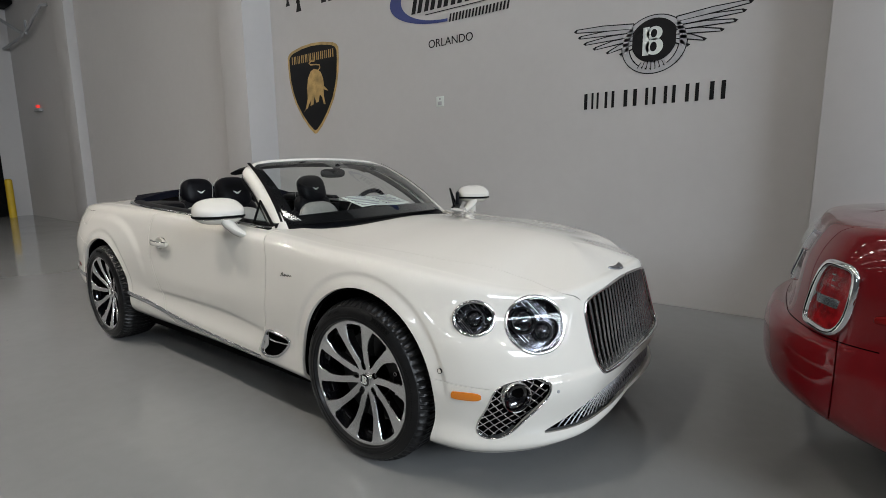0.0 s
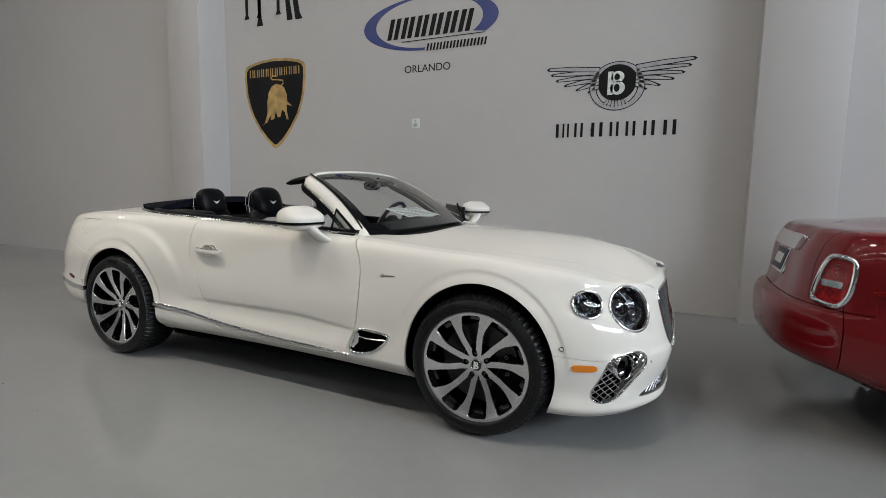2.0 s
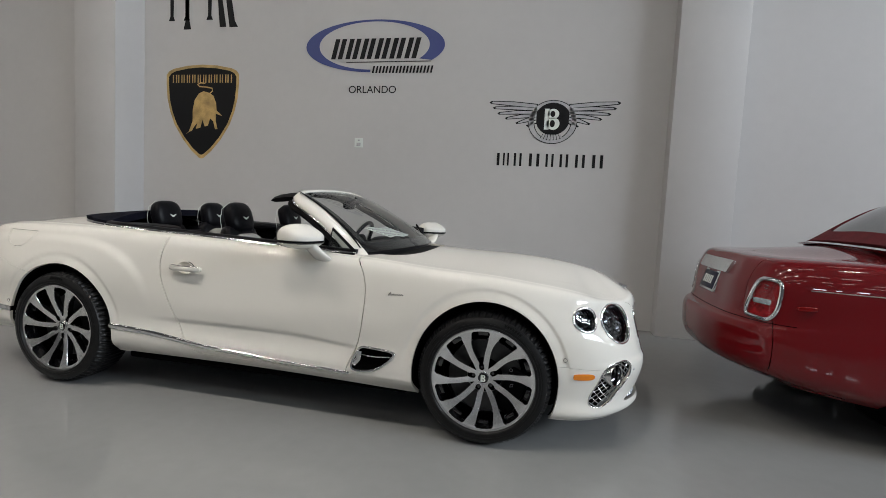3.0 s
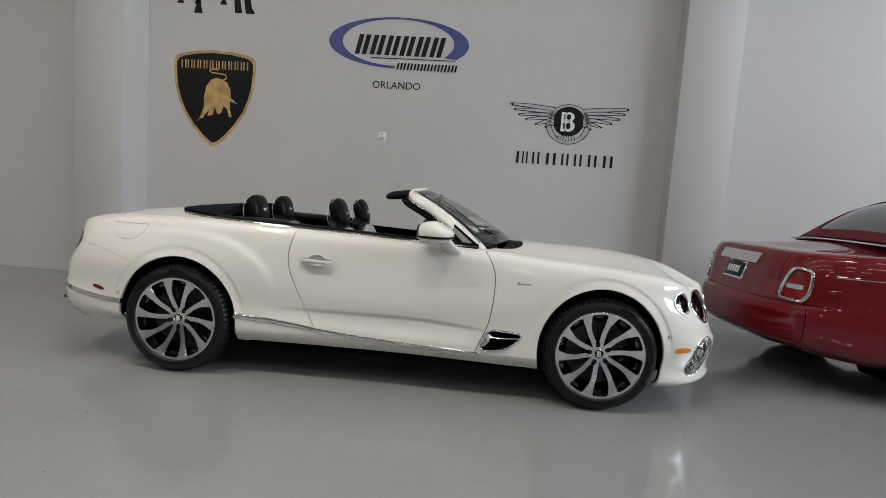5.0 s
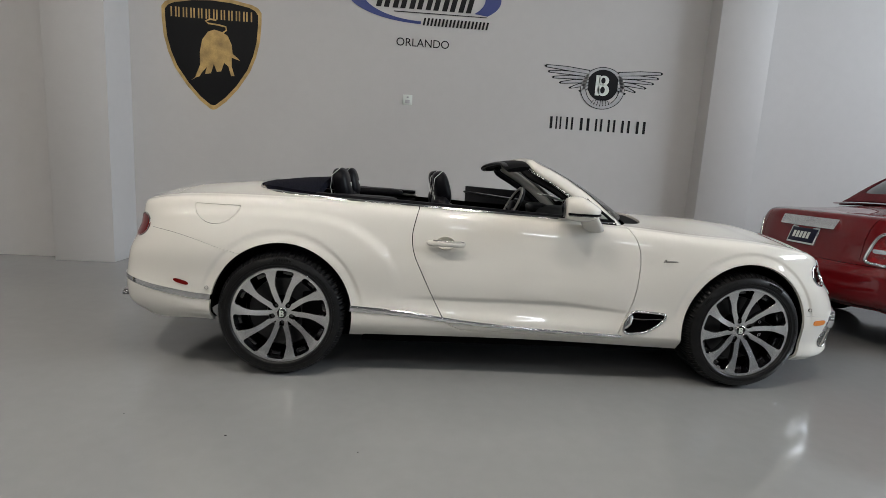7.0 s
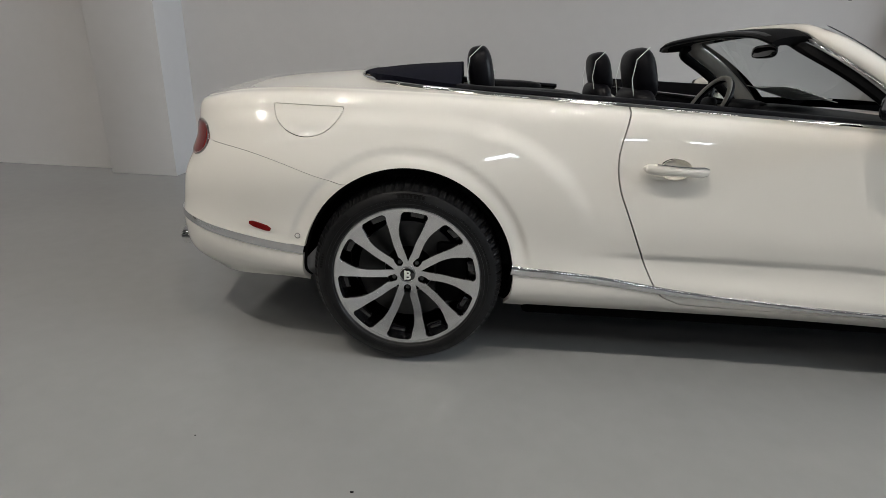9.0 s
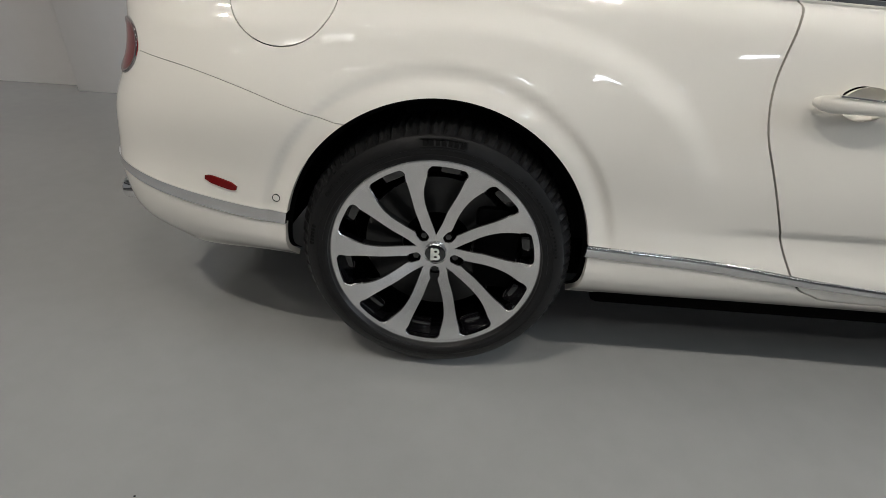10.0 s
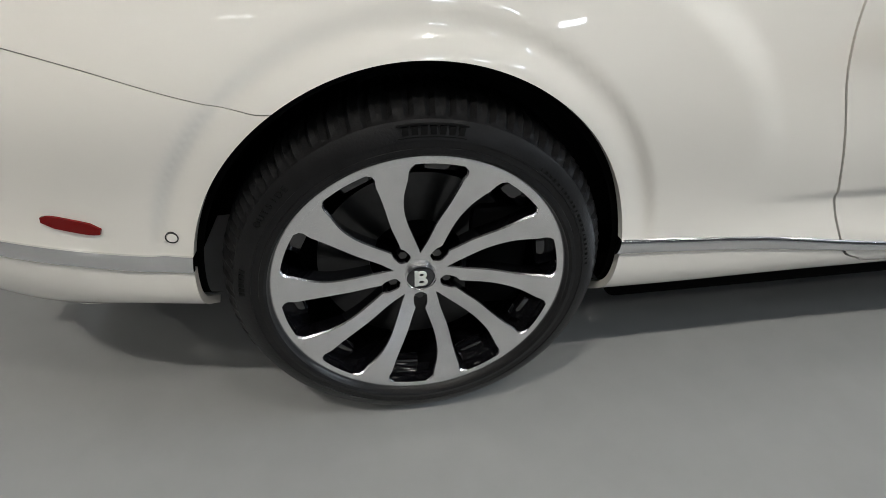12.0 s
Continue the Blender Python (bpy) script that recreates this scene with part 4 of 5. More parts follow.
    for k in range(5):
        a = radians(54 + 72 * k)
        bm = revolve([(.0, -.066), (.009, -.066), (.011, -.062), (.011, -.045)], 6)
        bmesh.ops.translate(bm, vec=(.058 * math.cos(a), .004, .058 * math.sin(a)), verts=bm.verts)
        part("wheel_nut", bm, M_GLOSSBLACK, w)
    return w


wheel = build_wheel()
wheel.parent = car
wheel.matrix_world = pose(0, -.832, HUB)
copy_thing(wheel, pose(0, .832, HUB, 0, 0, 180))
for m in (pose(AX, -.832, HUB, 0, 25, 0), pose(AX, .832, HUB, 0, 0, 180)):
    fw = copy_thing(wheel, m)
    if m.translation.y < 0:
        # the cap stands upright, and pale marks show on the caliper
        cap = [c for c in fw.children if c.name.startswith("centre_cap")][0]
        cap.matrix_basis = Matrix.Rotation(radians(-25), 4, "Y")
        for deg, r, tall in ((44, .155, .9), (12, .158, 1.5)):
            bm = revolve([(.007, -.036), (.007, -.038), (.010, -.038), (.010, -.036)], 20 if tall < 1 else 4)
            bmesh.ops.scale(bm, vec=(1, 1, tall), verts=bm.verts)
            bmesh.ops.transform(bm, matrix=Matrix.Translation((r * math.cos(radians(deg)), 0, r * math.sin(radians(deg)))) @ Matrix.Rotation(radians(-25 + (45 if tall > 1 else 0)), 4, "Y"), verts=bm.verts)
            part("caliper_mark", bm, M_INKGREY, fw, "pale mark on the brake caliper")

# wheel wells, underbody, tub
for cx in (0.0, AX):
    for s in (1, -1):
        bm = bmesh.new()
        seg = 40
        prof = [(.445, -.855), (.46, -.80), (.455, -.58), (.0, -.58)]
        rings = []
        for r, y in prof:
            rings.append([bm.verts.new((cx + r * math.cos(a), y * s, HUB + r * math.sin(a))) for a in np.linspace(-.20, math.pi + (.20 if cx else .05), seg)])
        for a, b in zip(rings, rings[1:]):
            for k in range(seg - 1):
                bm.faces.new((a[k], a[k + 1], b[k + 1], b[k]))
        part("wheel_well", bm, M_VOID, car, "black wheel arch liner")
part("underbody", box((-.40, -.60, .145), (3.25, .60, .34), .03), M_VOID, car, "black underbody")
part("sill_box", box((.47, -.84, .20), (2.40, -.56, .40), .02), M_VOID, car)
part("sill_box", box((.47, .56, .20), (2.40, .84, .40), .02), M_VOID, car)
part("tail_box", box((-.90, -.60, .44), (-.45, .60, .75), .03), M_VOID, car)
part("nose_box", box((3.28, -.60, .20), (3.42, .60, .72), .02), M_VOID, car)
part("undertray", box((3.22, -.60, .205), (3.50, .60, .235), .008), M_VOID, car)
part("cabin_floor", box((-.15, -.755, .40), (2.15, .755, .46)), M_BLACK, car, "dark carpet")
for s in (-1, 1):
    part("cabin_side", box((-.1, min(s * .755, s * .80), .40), (2.02 if s < 0 else .77, max(s * .755, s * .80), 1.0)), M_BLACK, car)
part("cabin_bulkhead", box((-.16, -.70, .40), (-.10, .70, 1.02)), M_BLACK, car)

# chrome waist line round the cabin, and dark inner trim
edge = clip(skin, cabin_field, -1)
for s in (1, -1):
    e = edge if s == 1 else edge.mirrored()
    e.cut = edge.cut
    trim_along("waist_strip", e, M_CHROME, car, .0165, .011, .004, "chrome waist strip", where=lambda p, far=2.03 if s == 1 else .77: p[:, 0] < far)
    xs = np.linspace(.16, 2.02 if s == 1 else .77, 30)
    zz = spline([0, .5, 1, 1.5, 2.05], [1.085, 1.068, 1.05, 1.028, 1.005], xs)
    yy = spline([0, .2, .5, 1.0, 1.6, 2.05], [.60, .70, .748, .76, .753, .735], xs)
    part("waist_trim", sweep(bmesh.new(), np.stack((xs, -s * yy, zz), 1), (0, 0, 1), .032, .014), M_LEATHER, car, "black leather waist trim")

# folded roof cover
xs = np.linspace(-.255, .165, 26)
hw = spline([p[0] for p in CABIN[:8]], [p[1] for p in CABIN[:8]], xs) * .962
g = np.zeros((26, 31, 3))
for i, (x, w) in enumerate(zip(xs, hw)):
    t = np.linspace(-1, 1, 31)
    g[i, :, 0], g[i, :, 1] = x, t * max(w, .02)
    edge_z = float(spline([-.26, -.1, .165], [1.118, 1.108, 1.088], np.array([x]))[0])
    rise = float(spline([-.26, -.1, .165], [.012, .045, .090], np.array([x]))[0])
    g[i, :, 2] = edge_z + rise * (1 - np.abs(t) ** 2.6)
cover = grid_sheet(g)
if cover.n[400, 2] < 0:
    cover = grid_sheet(g, True)
sheet_part("roof_cover", cover, M_CLOTH, car, "black cloth cover over the folded roof", rim=0.05)
for s in (1, -1):
    part("cover_end", cushion(bmesh.new(), (.43, -s * .64, 1.050), (.46, .20, .075), 3.4), M_LEATHER, car, "black trim beside the rear seats", smooth=60)


def seat(name, x, y, z, big):
    lean = tilt_y(-16 if big else -12)
    root = soft(name, (x, y, z - .33), (.15, .50, .56), M_LEATHER, car, 3.2, lean, "black leather seat with pale piping")
    soft("shoulder", (x - .035, y, z - .07), (.13, .36, .22), M_LEATHER, root, 2.8, lean)
    soft("headrest", (x - .045, y, z + .075), (.115, .262, .235), M_LEATHER, root, 3.0, lean)
    soft("seat_insert", (x + .075, y, z - .25), (.09, .42, .46), M_LINEN, root, 3.0, lean, "pale leather insert")
    for s in (-1, 1):
        bm = bmesh.new()
        sweep(bm, [(x - .03 - .02 * 1, y + s * .105, z + .19), (x - .10, y + s * .120, z + .14), (x - .108, y + s * .124, z + .06), (x - .085, y + s * .128, z - .03)], (-1, 0, 0), .0018, .002, sides=6)
        part("piping", bm, M_PAPER, root, "pale piping")
    bm = bmesh.new()
    for s in (-1, 1):
        sweep(bm, [(x + .015, y, z + .075), (x + .012, y + s * .030, z + .092)], (1, 0, 0), (.008, .002), .003, sides=6)
    part("embroidery", bm, M_PAPER, root, "pale stitched wing emblem")
    soft("seat_base", (x + .27, y, z - .58), (.55, .50, .16), M_LEATHER if not big else M_LINEN, root, 3.2)
    if big:
        part("seat_latch", box((x - .12, y - .05 - .14 * (1 if y < 0 else -1), z - .13), (x - .07, y + .05 - .14 * (1 if y < 0 else -1), z - .095), .01), M_PAPER, root, "pale belt guide")
    return root


for y in (-.37, .37):
    seat("front_seat", .985, y * .97, 1.072, True)
    seat("rear_seat", .297, y * .735, 1.055, False)
part("rear_bench", box((.16, -.70, .46), (.30, .70, 1.02), .04), M_LEATHER, car, "black rear seat back")
soft("console", (1.25, 0, .66), (.95, .20, .30), M_LEATHER, car, 4)
# dashboard, wheel, papers
soft("dashboard", (1.96, 0, .93), (.42, 1.46, .20), M_LEATHER, car, 4.0, None, "black leather dashboard")
soft("binnacle", (1.80, .37, .995), (.16, .36, .10), M_LEATHER, car, 3.0)
bm = bmesh.new()
for k in range(2):
    add_box(bm, (1.80, -.33 + k * .02, .90), (1.815, -.10, .96), .004)
part("dash_trim", bm, M_SATIN, car, "silver dashboard vents")
tt = np.linspace(0, 2 * math.pi, 49)[:-1]
rim_m = Matrix.Translation((1.58, .37, .985)) @ Matrix.Rotation(radians(-64), 4, "Y")
pts = np.array([rim_m @ Vector((.185 * math.cos(a), .185 * math.sin(a), 0)) for a in tt])
nrm = np.array([(rim_m.to_3x3() @ Vector((0, 0, 1)))[:]] * len(tt))
sw = part("steering_wheel", sweep(bmesh.new(), pts + nrm * .006, nrm, .0150, .010, True, 10), M_LINEN, car, "pale and black leather steering wheel")
part("rim_front", sweep(bmesh.new(), pts - nrm * .006, nrm, .0158, .016, True, 10), M_LEATHER, sw, "black leather rim front")
bm = bmesh.new()
cushion(bm, (1.595, .37, .985), (.06, .15, .13), 3.0)
for a in (0, math.pi, -math.pi / 2):
    p1 = rim_m @ Vector((.18 * math.sin(a), .18 * math.cos(a), 0))
    sweep(bm, [(1.595, .37, .985), p1[:]], (-.4, 0, .9), .022, .010)
part("hub", bm, M_LEATHER, sw, "black steering wheel hub")
g = np.zeros((9, 13, 3))
for i in range(9):
    for j in range(13):
        g[i, j] = (1.80 + .026 * i, -.08 + .040 * j, 1.066 + .006 * math.sin(j * .55) + .055 * (1 - i / 8))
pp = sheet_part("window_sticker", grid_sheet(g), M_PAPER, car, "white printed price sheet lying on the dashboard", rim=.0015)
bm = bmesh.new()
for i in range(6):
    for j in range(2):
        add_box(bm, (1.82 + .032 * i, -.06 + .23 * j, 1.1185 - .0085 * i), (1.831 + .032 * i, .13 + .23 * j - .012 * ((i * 3 + j) % 4), 1.1235 - .0085 * i))
part("print_lines", bm, M_INKGREY, pp, "grey printed lines")

# windscreen
U, V = np.meshgrid(np.linspace(-1, 1, 41), np.linspace(0, 1, 25))


def screen_point(u, v, lift=0.0):
    bx_, by_, bz_ = 2.27 - .215 * u**2, .705 * u, 1.032 - .030 * u**2
    hx_, hy_, hz_ = 1.580 - .045 * u**2, .580 * u, 1.380 - .030 * u**2
    bow = 4 * v * (1 - v)
    x, y, z = bx_ + (hx_ - bx_) * v, by_ + (hy_ - by_) * v, bz_ + (hz_ - bz_) * v
    return np.stack((x + .022 * bow + .45 * lift, y, z + .022 * bow + .89 * lift), -1)


def screen_piece(u0, u1, v0, v1, lift, nu=40, nv=24):
    a, b = np.meshgrid(np.linspace(u0, u1, nu), np.linspace(v0, v1, nv))
    s = grid_sheet(screen_point(a, b, lift))
    return s if s.n[len(s.n) // 2, 2] > 0 else grid_sheet(screen_point(a, b, lift), True)


ws = sheet_part("windscreen", screen_piece(-1, 1, 0, 1, 0), M_SCREEN, car, "tinted curved windscreen glass")
ws.visible_shadow = False
for a in ((-1, 1, 0, .115), (-1, 1, .93, 1), (-1, -.92, .115, .93), (.92, 1, .115, .93)):
    sheet_part("screen_border", screen_piece(*a, -.003), M_GLOSSBLACK, ws, "black screen border")
for s in (-1, 1):
    sheet_part("screen_seal", screen_piece(min(s, s * 1.035), max(s, s * 1.03), .04, 1.0, .010, 6), M_BLACK, ws, "black rubber seal")
sheet_part("screen_border", screen_piece(-.13, .13, .80, .93, -.003), M_GLOSSBLACK, ws, "black sensor patch")


def frame_line(back, up, out, v0=-.08):
    """The line of the screen frame, from one foot over the header to the other, with rounded corners."""
    v = np.linspace(v0, .965, 24)
    a = screen_point(np.full(24, -1.0), v)
    a[:, 1] -= out
    a += np.array((-.013, 0, -.013))
    u = np.linspace(-.93, .93, 27)
    h = screen_point(u, np.full(27, 1.018))
    line = np.vstack((a, h, a[::-1] * (1, -1, 1))) + np.array((-back, 0, up))
    nrm = np.vstack((np.tile((.2, -.85, .5), (24, 1)), np.tile((-.25, 0, 1.0), (27, 1)), np.tile((.2, .85, .5), (24, 1))))
    for _ in range(3):
        line[1:-1] = (line[:-2] + 2 * line[1:-1] + line[2:]) / 4
        for _ in range(2):
            nrm[1:-1] = (nrm[:-2] + 2 * nrm[1:-1] + nrm[2:]) / 4
    return line, nrm


line, nrm = frame_line(.016, -.010, .026)
wide = np.concatenate((np.linspace(.052, .040, 24), np.full(27, .030), np.linspace(.040, .052, 24)))
part("windscreen_frame", sweep(bmesh.new(), line, nrm, wide, .018, sides=14), M_WHITE, car, "white windscreen pillars and header")
for s in (1, -1):
    l2 = line[:26] + np.array((-.036, -.012, -.026))
    l2[:, 1] *= s
    part("pillar_strip", sweep(bmesh.new(), l2, (0.2, -s * .9, .3), .0085, .006), M_CHROME, car, "chrome pillar strip")
    l3 = line[:26] + np.array((-.062, .012, -.042))
    l3[:, 1] *= s
    part("pillar_lining", sweep(bmesh.new(), l3, (.2, -s, .2), np.linspace(.018, .026, 26), .016), M_BLACK, car, "black pillar lining")
h2 = line[23:52] + np.array((-.110, 0, -.022))
part("header_lining", sweep(bmesh.new(), h2, (-.14, 0, 1), .088, .016, sides=12), M_BLACK, car, "black header lining and seals")
part("header_seal", sweep(bmesh.new(), line[23:52] + np.array((-.170, 0, -.030)), (-.14, 0, 1), .022, .014, sides=8), M_RUBBER, car, "black rubber roof seal")
mr = soft("mirror_inside", (1.64, 0, 1.285), (.03, .22, .065), M_GLOSSBLACK, car, 3.0, None, "black inside mirror")
part("stem", sweep(bmesh.new(), [(1.65, 0, 1.29), (1.70, 0, 1.335)], (1, 0, 0), .02, .02), M_BLACK, mr)


def door_mirror(s, parent):
    q = Matrix.Rotation(radians(-s * 12), 3, "Z")
    c0 = Vector((1.738, -s * .922, 1.086))
    head = cushion(bmesh.new(), (0, 0, 0), (.235, .270, .152), 2.5, None, 28, 20)
    for w in head.verts:
        if w.co.x < -.085:
            w.co.x = -.085 + (w.co.x + .085) * .35
        if w.co.x > 0:
            w.co.z -= .45 * w.co.x * max(0, w.co.z) / .08
        w.co.z = w.co.z if w.co.z > -.030 else -.030 + (w.co.z + .030) * .9
        w.co = q @ w.co + c0
    hob = part("mirror_head", head, M_WHITE, parent, "white door mirror", smooth=60)
    glass_bm = cushion(bmesh.new(), (-.0985, 0, .002), (.012, .20, .10), 3.2)
    bmesh.ops.transform(glass_bm, matrix=Matrix.Translation(c0) @ q.to_4x4(), verts=glass_bm.verts)
    part("mirror_glass", glass_bm, M_DARKGLASS, hob)

    def ring(z, grow):
        pts = []
        for t in np.linspace(-1.5, 2.2, 56):
            k = (1 - abs(z / .076) ** 2.5) ** (1 / 2.5)
            x = (.1175 * k + grow) * math.copysign(abs(math.cos(t)) ** .8, math.cos(t))
            y = (.135 * k + grow) * math.copysign(abs(math.sin(t)) ** .8, math.sin(t))
            pts.append(tuple(q @ Vector((x, -s * y, z)) + c0))
        return pts
    part("mirror_slit", sweep(bmesh.new(), ring(-.024, .001), (0, 0, 1), .005, .0065), M_BLACK, hob, "black slit with chrome edge")
    part("mirror_strip", sweep(bmesh.new(), ring(-.034, .001), (0, 0, 1), .004, .003), M_CHROME, hob)
    part("mirror_foot", sweep(bmesh.new(), [(1.850, -s * .820, .945), (1.848, -s * .858, .962), (1.835, -s * .885, .985), (1.810, -s * .905, 1.018), (1.785, -s * .915, 1.05)], (.1, s * .35, 1), (.070, .066, .062, .060, .06), (.022, .024, .027, .03, .03), sides=18), M_WHITE, hob)
    return hob


def door_fittings(s, parent):
    door_mirror(s, parent)
    # a bowl behind the pull handle
    yh = -s * .922
    bm = revolve([(1.0, .0), (.97, .25), (.85, .60), (.6, .88), (.3, .98), (0, 1.0)], 40)
    bmesh.ops.transform(bm, matrix=Matrix.Translation((SCOOP[0], yh + s * .006, SCOOP[1])) @ Matrix.Diagonal((SCOOP[2] * 1.06, s * .034, SCOOP[3] * 1.06, 1)), verts=bm.verts)
    part("handle_bowl", bm, M_WHITE, parent, "white finger recess", smooth=60)
    bar = [(.842, yh + s * .014, .843), (.850, yh + s * .002, .843), (.875, yh - s * .008, .843), (.915, yh - s * .014, .842), (.955, yh - s * .016, .841), (1.0, yh - s * .014, .840), (1.036, yh - s * .008, .840), (1.058, yh + s * .002, .840), (1.064, yh + s * .014, .840)]
    h = part("door_handle", sweep(bmesh.new(), bar, (0, -s, 0), (.008, .016, .0205, .0185, .0165, .0175, .0195, .015, .008), (.006, .010, .012, .013, .013, .013, .012, .010, .006), sides=18), M_WHITE, parent, "white pull handle")
    part("handle_strip", sweep(bmesh.new(), [(x, y - s * .005, z + d) for (x, y, z), d in zip(bar[2:-1], (.0175, .017, .0155, .0165, .0175, .0125))], (0, -s, 0), .0035, .007), M_CHROME, h, "chrome edge")
    # fixed triangular window by the mirror
    tri = [(2.015, -s * .765, 1.005), (1.84, -s * .770, 1.018), (1.845, -s * .725, 1.135)]
    bm = bmesh.new()
    sweep(bm, tri + tri[:1], (0, -s, .3), .010, .008, sides=6)
    qf = part("quarter_frame", bm, M_BLACK, parent, "black quarter window frame")
    bm = bmesh.new()
    bm.faces.new([bm.verts.new(p) for p in tri])
    r = bmesh.ops.extrude_face_region(bm, geom=bm.faces[:])
    bmesh.ops.translate(bm, vec=(0, s * .004, 0), verts=[e for e in r["geom"] if isinstance(e, bmesh.types.BMVert)])
    qg = part("quarter_glass", bm, M_SCREEN, parent, smooth=0)
    qg.visible_shadow = False


door_fittings(1, door)
hinge = Vector((2.07, .90, 0))
swung = Vector((2.15, .98, 0))
door_l = sheet_part("door", door_r.mirrored(), M_WHITE, car, "white driver door, standing open", rim=0.02)
card = clip(door_r, lambda v: np.where(v[:, 2] > .37, door_field(v), 1.0), 1, .02).mirrored()
card_m = card.moved(-.085)
card_m = Sheet(card_m.v, -card_m.n, [p[::-1] for p in card_m.f])
dc = sheet_part("door_card", card_m, M_LEATHER, door_l, "black leather door lining", rim=-.0)
yl = .80
part("card_strip", sweep(bmesh.new(), [(.95, yl - .02, .93), (1.3, yl - .022, .90), (1.7, yl - .022, .86), (1.98, yl - .02, .84)], (0, -1, 0), .010, .006), M_SATIN, dc, "silver trim line")
part("armrest", sweep(bmesh.new(), [(.98, yl - .03, .70), (1.4, yl - .05, .71), (1.9, yl - .04, .72)], (0, -1, 0), .045, .04), M_LINEN, dc, "pale armrest")
part("door_top", sweep(bmesh.new(), [(.80, .78, 1.040), (1.2, .785, 1.025), (1.6, .785, 1.012), (2.02, .775, .985)], (0, 0, 1), .035, .014), M_LEATHER, door_l, "black door top")
part("door_shoulder", box((.80, .772, .90), (1.86, .800, 1.108), .008), M_LEATHER, door_l, "black leather upper door lining")
part("card_strip", sweep(bmesh.new(), [(.83, .769, 1.045), (1.2, .768, 1.035), (1.75, .768, 1.02)], (0, -1, 0), .006, .004), M_SATIN, door_l, "thin silver trim line")
part("door_end", sweep(bmesh.new(), [(.81, .86, 1.0), (.775, .86, .86), (.85, .86, .62), (1.0, .86, .36)], (-1, 0, 0), .075, .006), M_WHITE, door_l)
door_fittings(-1, door_l)
door_l.matrix_world = Matrix.Translation(swung) @ Matrix.Rotation(radians(-57), 4, "Z") @ Matrix.Translation(-hinge)

for s in (1, -1):
    bm = revolve([(.050, .12), (.052, -.01), (.056, -.016), (.060, -.010), (.061, .12)], 36)
    bmesh.ops.scale(bm, vec=(1.5, 1, .8), verts=bm.verts)
    bmesh.ops.transform(bm, matrix=Matrix.Translation((-1.015, -s * .60, .395)) @ Matrix.Rotation(radians(-90), 4, "Z"), verts=bm.verts)
    part("exhaust_tip", bm, M_CHROME, car, "oval chrome exhaust tip")


# ---------------- the red convertible behind ----------------
R_OUT = [(4.30, 0), (4.27, .40), (4.20, .70), (4.02, .88), (3.7, .95), (3.32, .985), (2.6, .985), (1.6, .985), (.8, .985), (0, .985), (-.45, .945), (-.80, .890), (-1.05, .775), (-1.20, .52), (-1.26, .26), (-1.27, 0)]


def const(nose, flank, tail, corner=None):
    """Values by station: nose, flank, rear corner, tail."""
    k = tail if corner is None else corner
    return [nose] * 4 + [(nose + flank) / 2] + [flank] * 5 + [(flank * 2 + k) / 3, (flank + k * 2) / 3] + [k, (k + tail) / 2] + [tail] * 2


R_LEV = [(const(.10, .06, .20), const(.24, .24, .325)), (const(.02, .012, .03), const(.34, .30, .41)), (const(0, 0, 0), const(.5, .45, .58)),
         (const(.01, .005, .015), const(.68, .66, .665)), (const(.03, .012, .085, .03), const(.80, .80, .715)), (const(.04, .03, .125, .045), const(.95, .95, .93)),
         (const(.06, .065, .175, .085), const(1.05, 1.04, 1.045)), (const(.14, .19, .26, .24), const(1.12, 1.11, 1.10))]
R_SPINE = [(-1.05, 1.085), (-.95, 1.10), (-.6, 1.15), (-.25, 1.185), (.3, 1.20), (2.2, 1.17), (2.6, 1.16), (3.5, 1.15), (4.1, 1.13), (4.3, 1.10)]
R_REACH = ([0, 3, 7, 10, 13, 15], [-.28, -.12, 0, 0, .08, .2])


def r_arch(v):
    x, z = v[:, 0], v[:, 2]
    return np.where(z < .95, np.minimum(np.hypot(x, z - .40), np.hypot(x - 3.32, z - .40)) - .44, 1.0)


red_shell = Shell(R_OUT, R_LEV, R_SPINE, R_REACH, None, per=18, rows=7, top_rows=18)
red = holder("red_convertible_car", (5.52, .55, 0), 0)
tagged(red, "glossy dark red luxury convertible with red cloth roof up", "car")
rs_ = red_shell.sheet
rb = clip(rs_, r_arch, -1)
R_LAMP = [(-.772, .735), (-.782, .925), (-.766, .957), (-.695, .966), (-.660, .948), (-.610, .755), (-.617, .730), (-.68, .724)]
r_lamp_shape = outline_field(loop_points(R_LAMP, 5), (1, 2))


def r_lamp_field(v):
    return np.where(v[:, 0] < -.6, r_lamp_shape(v), 1.0)


lamp_piece = clip(rb, r_lamp_field)
rb = clip(rb, r_lamp_field, -1)
lamp_edge = Sheet(rb.v, rb.n, [])
lamp_edge.cut = rb.cut


for line, inside in ((lambda v: v[:, 0] + 1.01, lambda v: (v[:, 2] < .72) & (v[:, 2] > .40) & (v[:, 0] < -.8)),
                     (lambda v: np.abs(v[:, 1]) - spline([-1.25, -.9, -.3], [.55, .62, .72], v[:, 0]), lambda v: (v[:, 2] > .73) & (v[:, 0] < -.4)),
                     (lambda v: v[:, 2] - .700, lambda v: (v[:, 0] < -.9) & (v[:, 2] < .80) & (v[:, 2] > .6))):
    rb = groove(rb, line, inside, .0022)
rl = clip(clip(rs_.moved(-.02), r_arch, -1, -.03), lambda v: v[:, 2] - 1.0)
sheet_part("body", rb.joined(rb.mirrored()), M_RED, red, "glossy dark red bodywork", rim=.015)
sheet_part("inner_liner", rl.joined(rl.mirrored()), M_VOID, red)
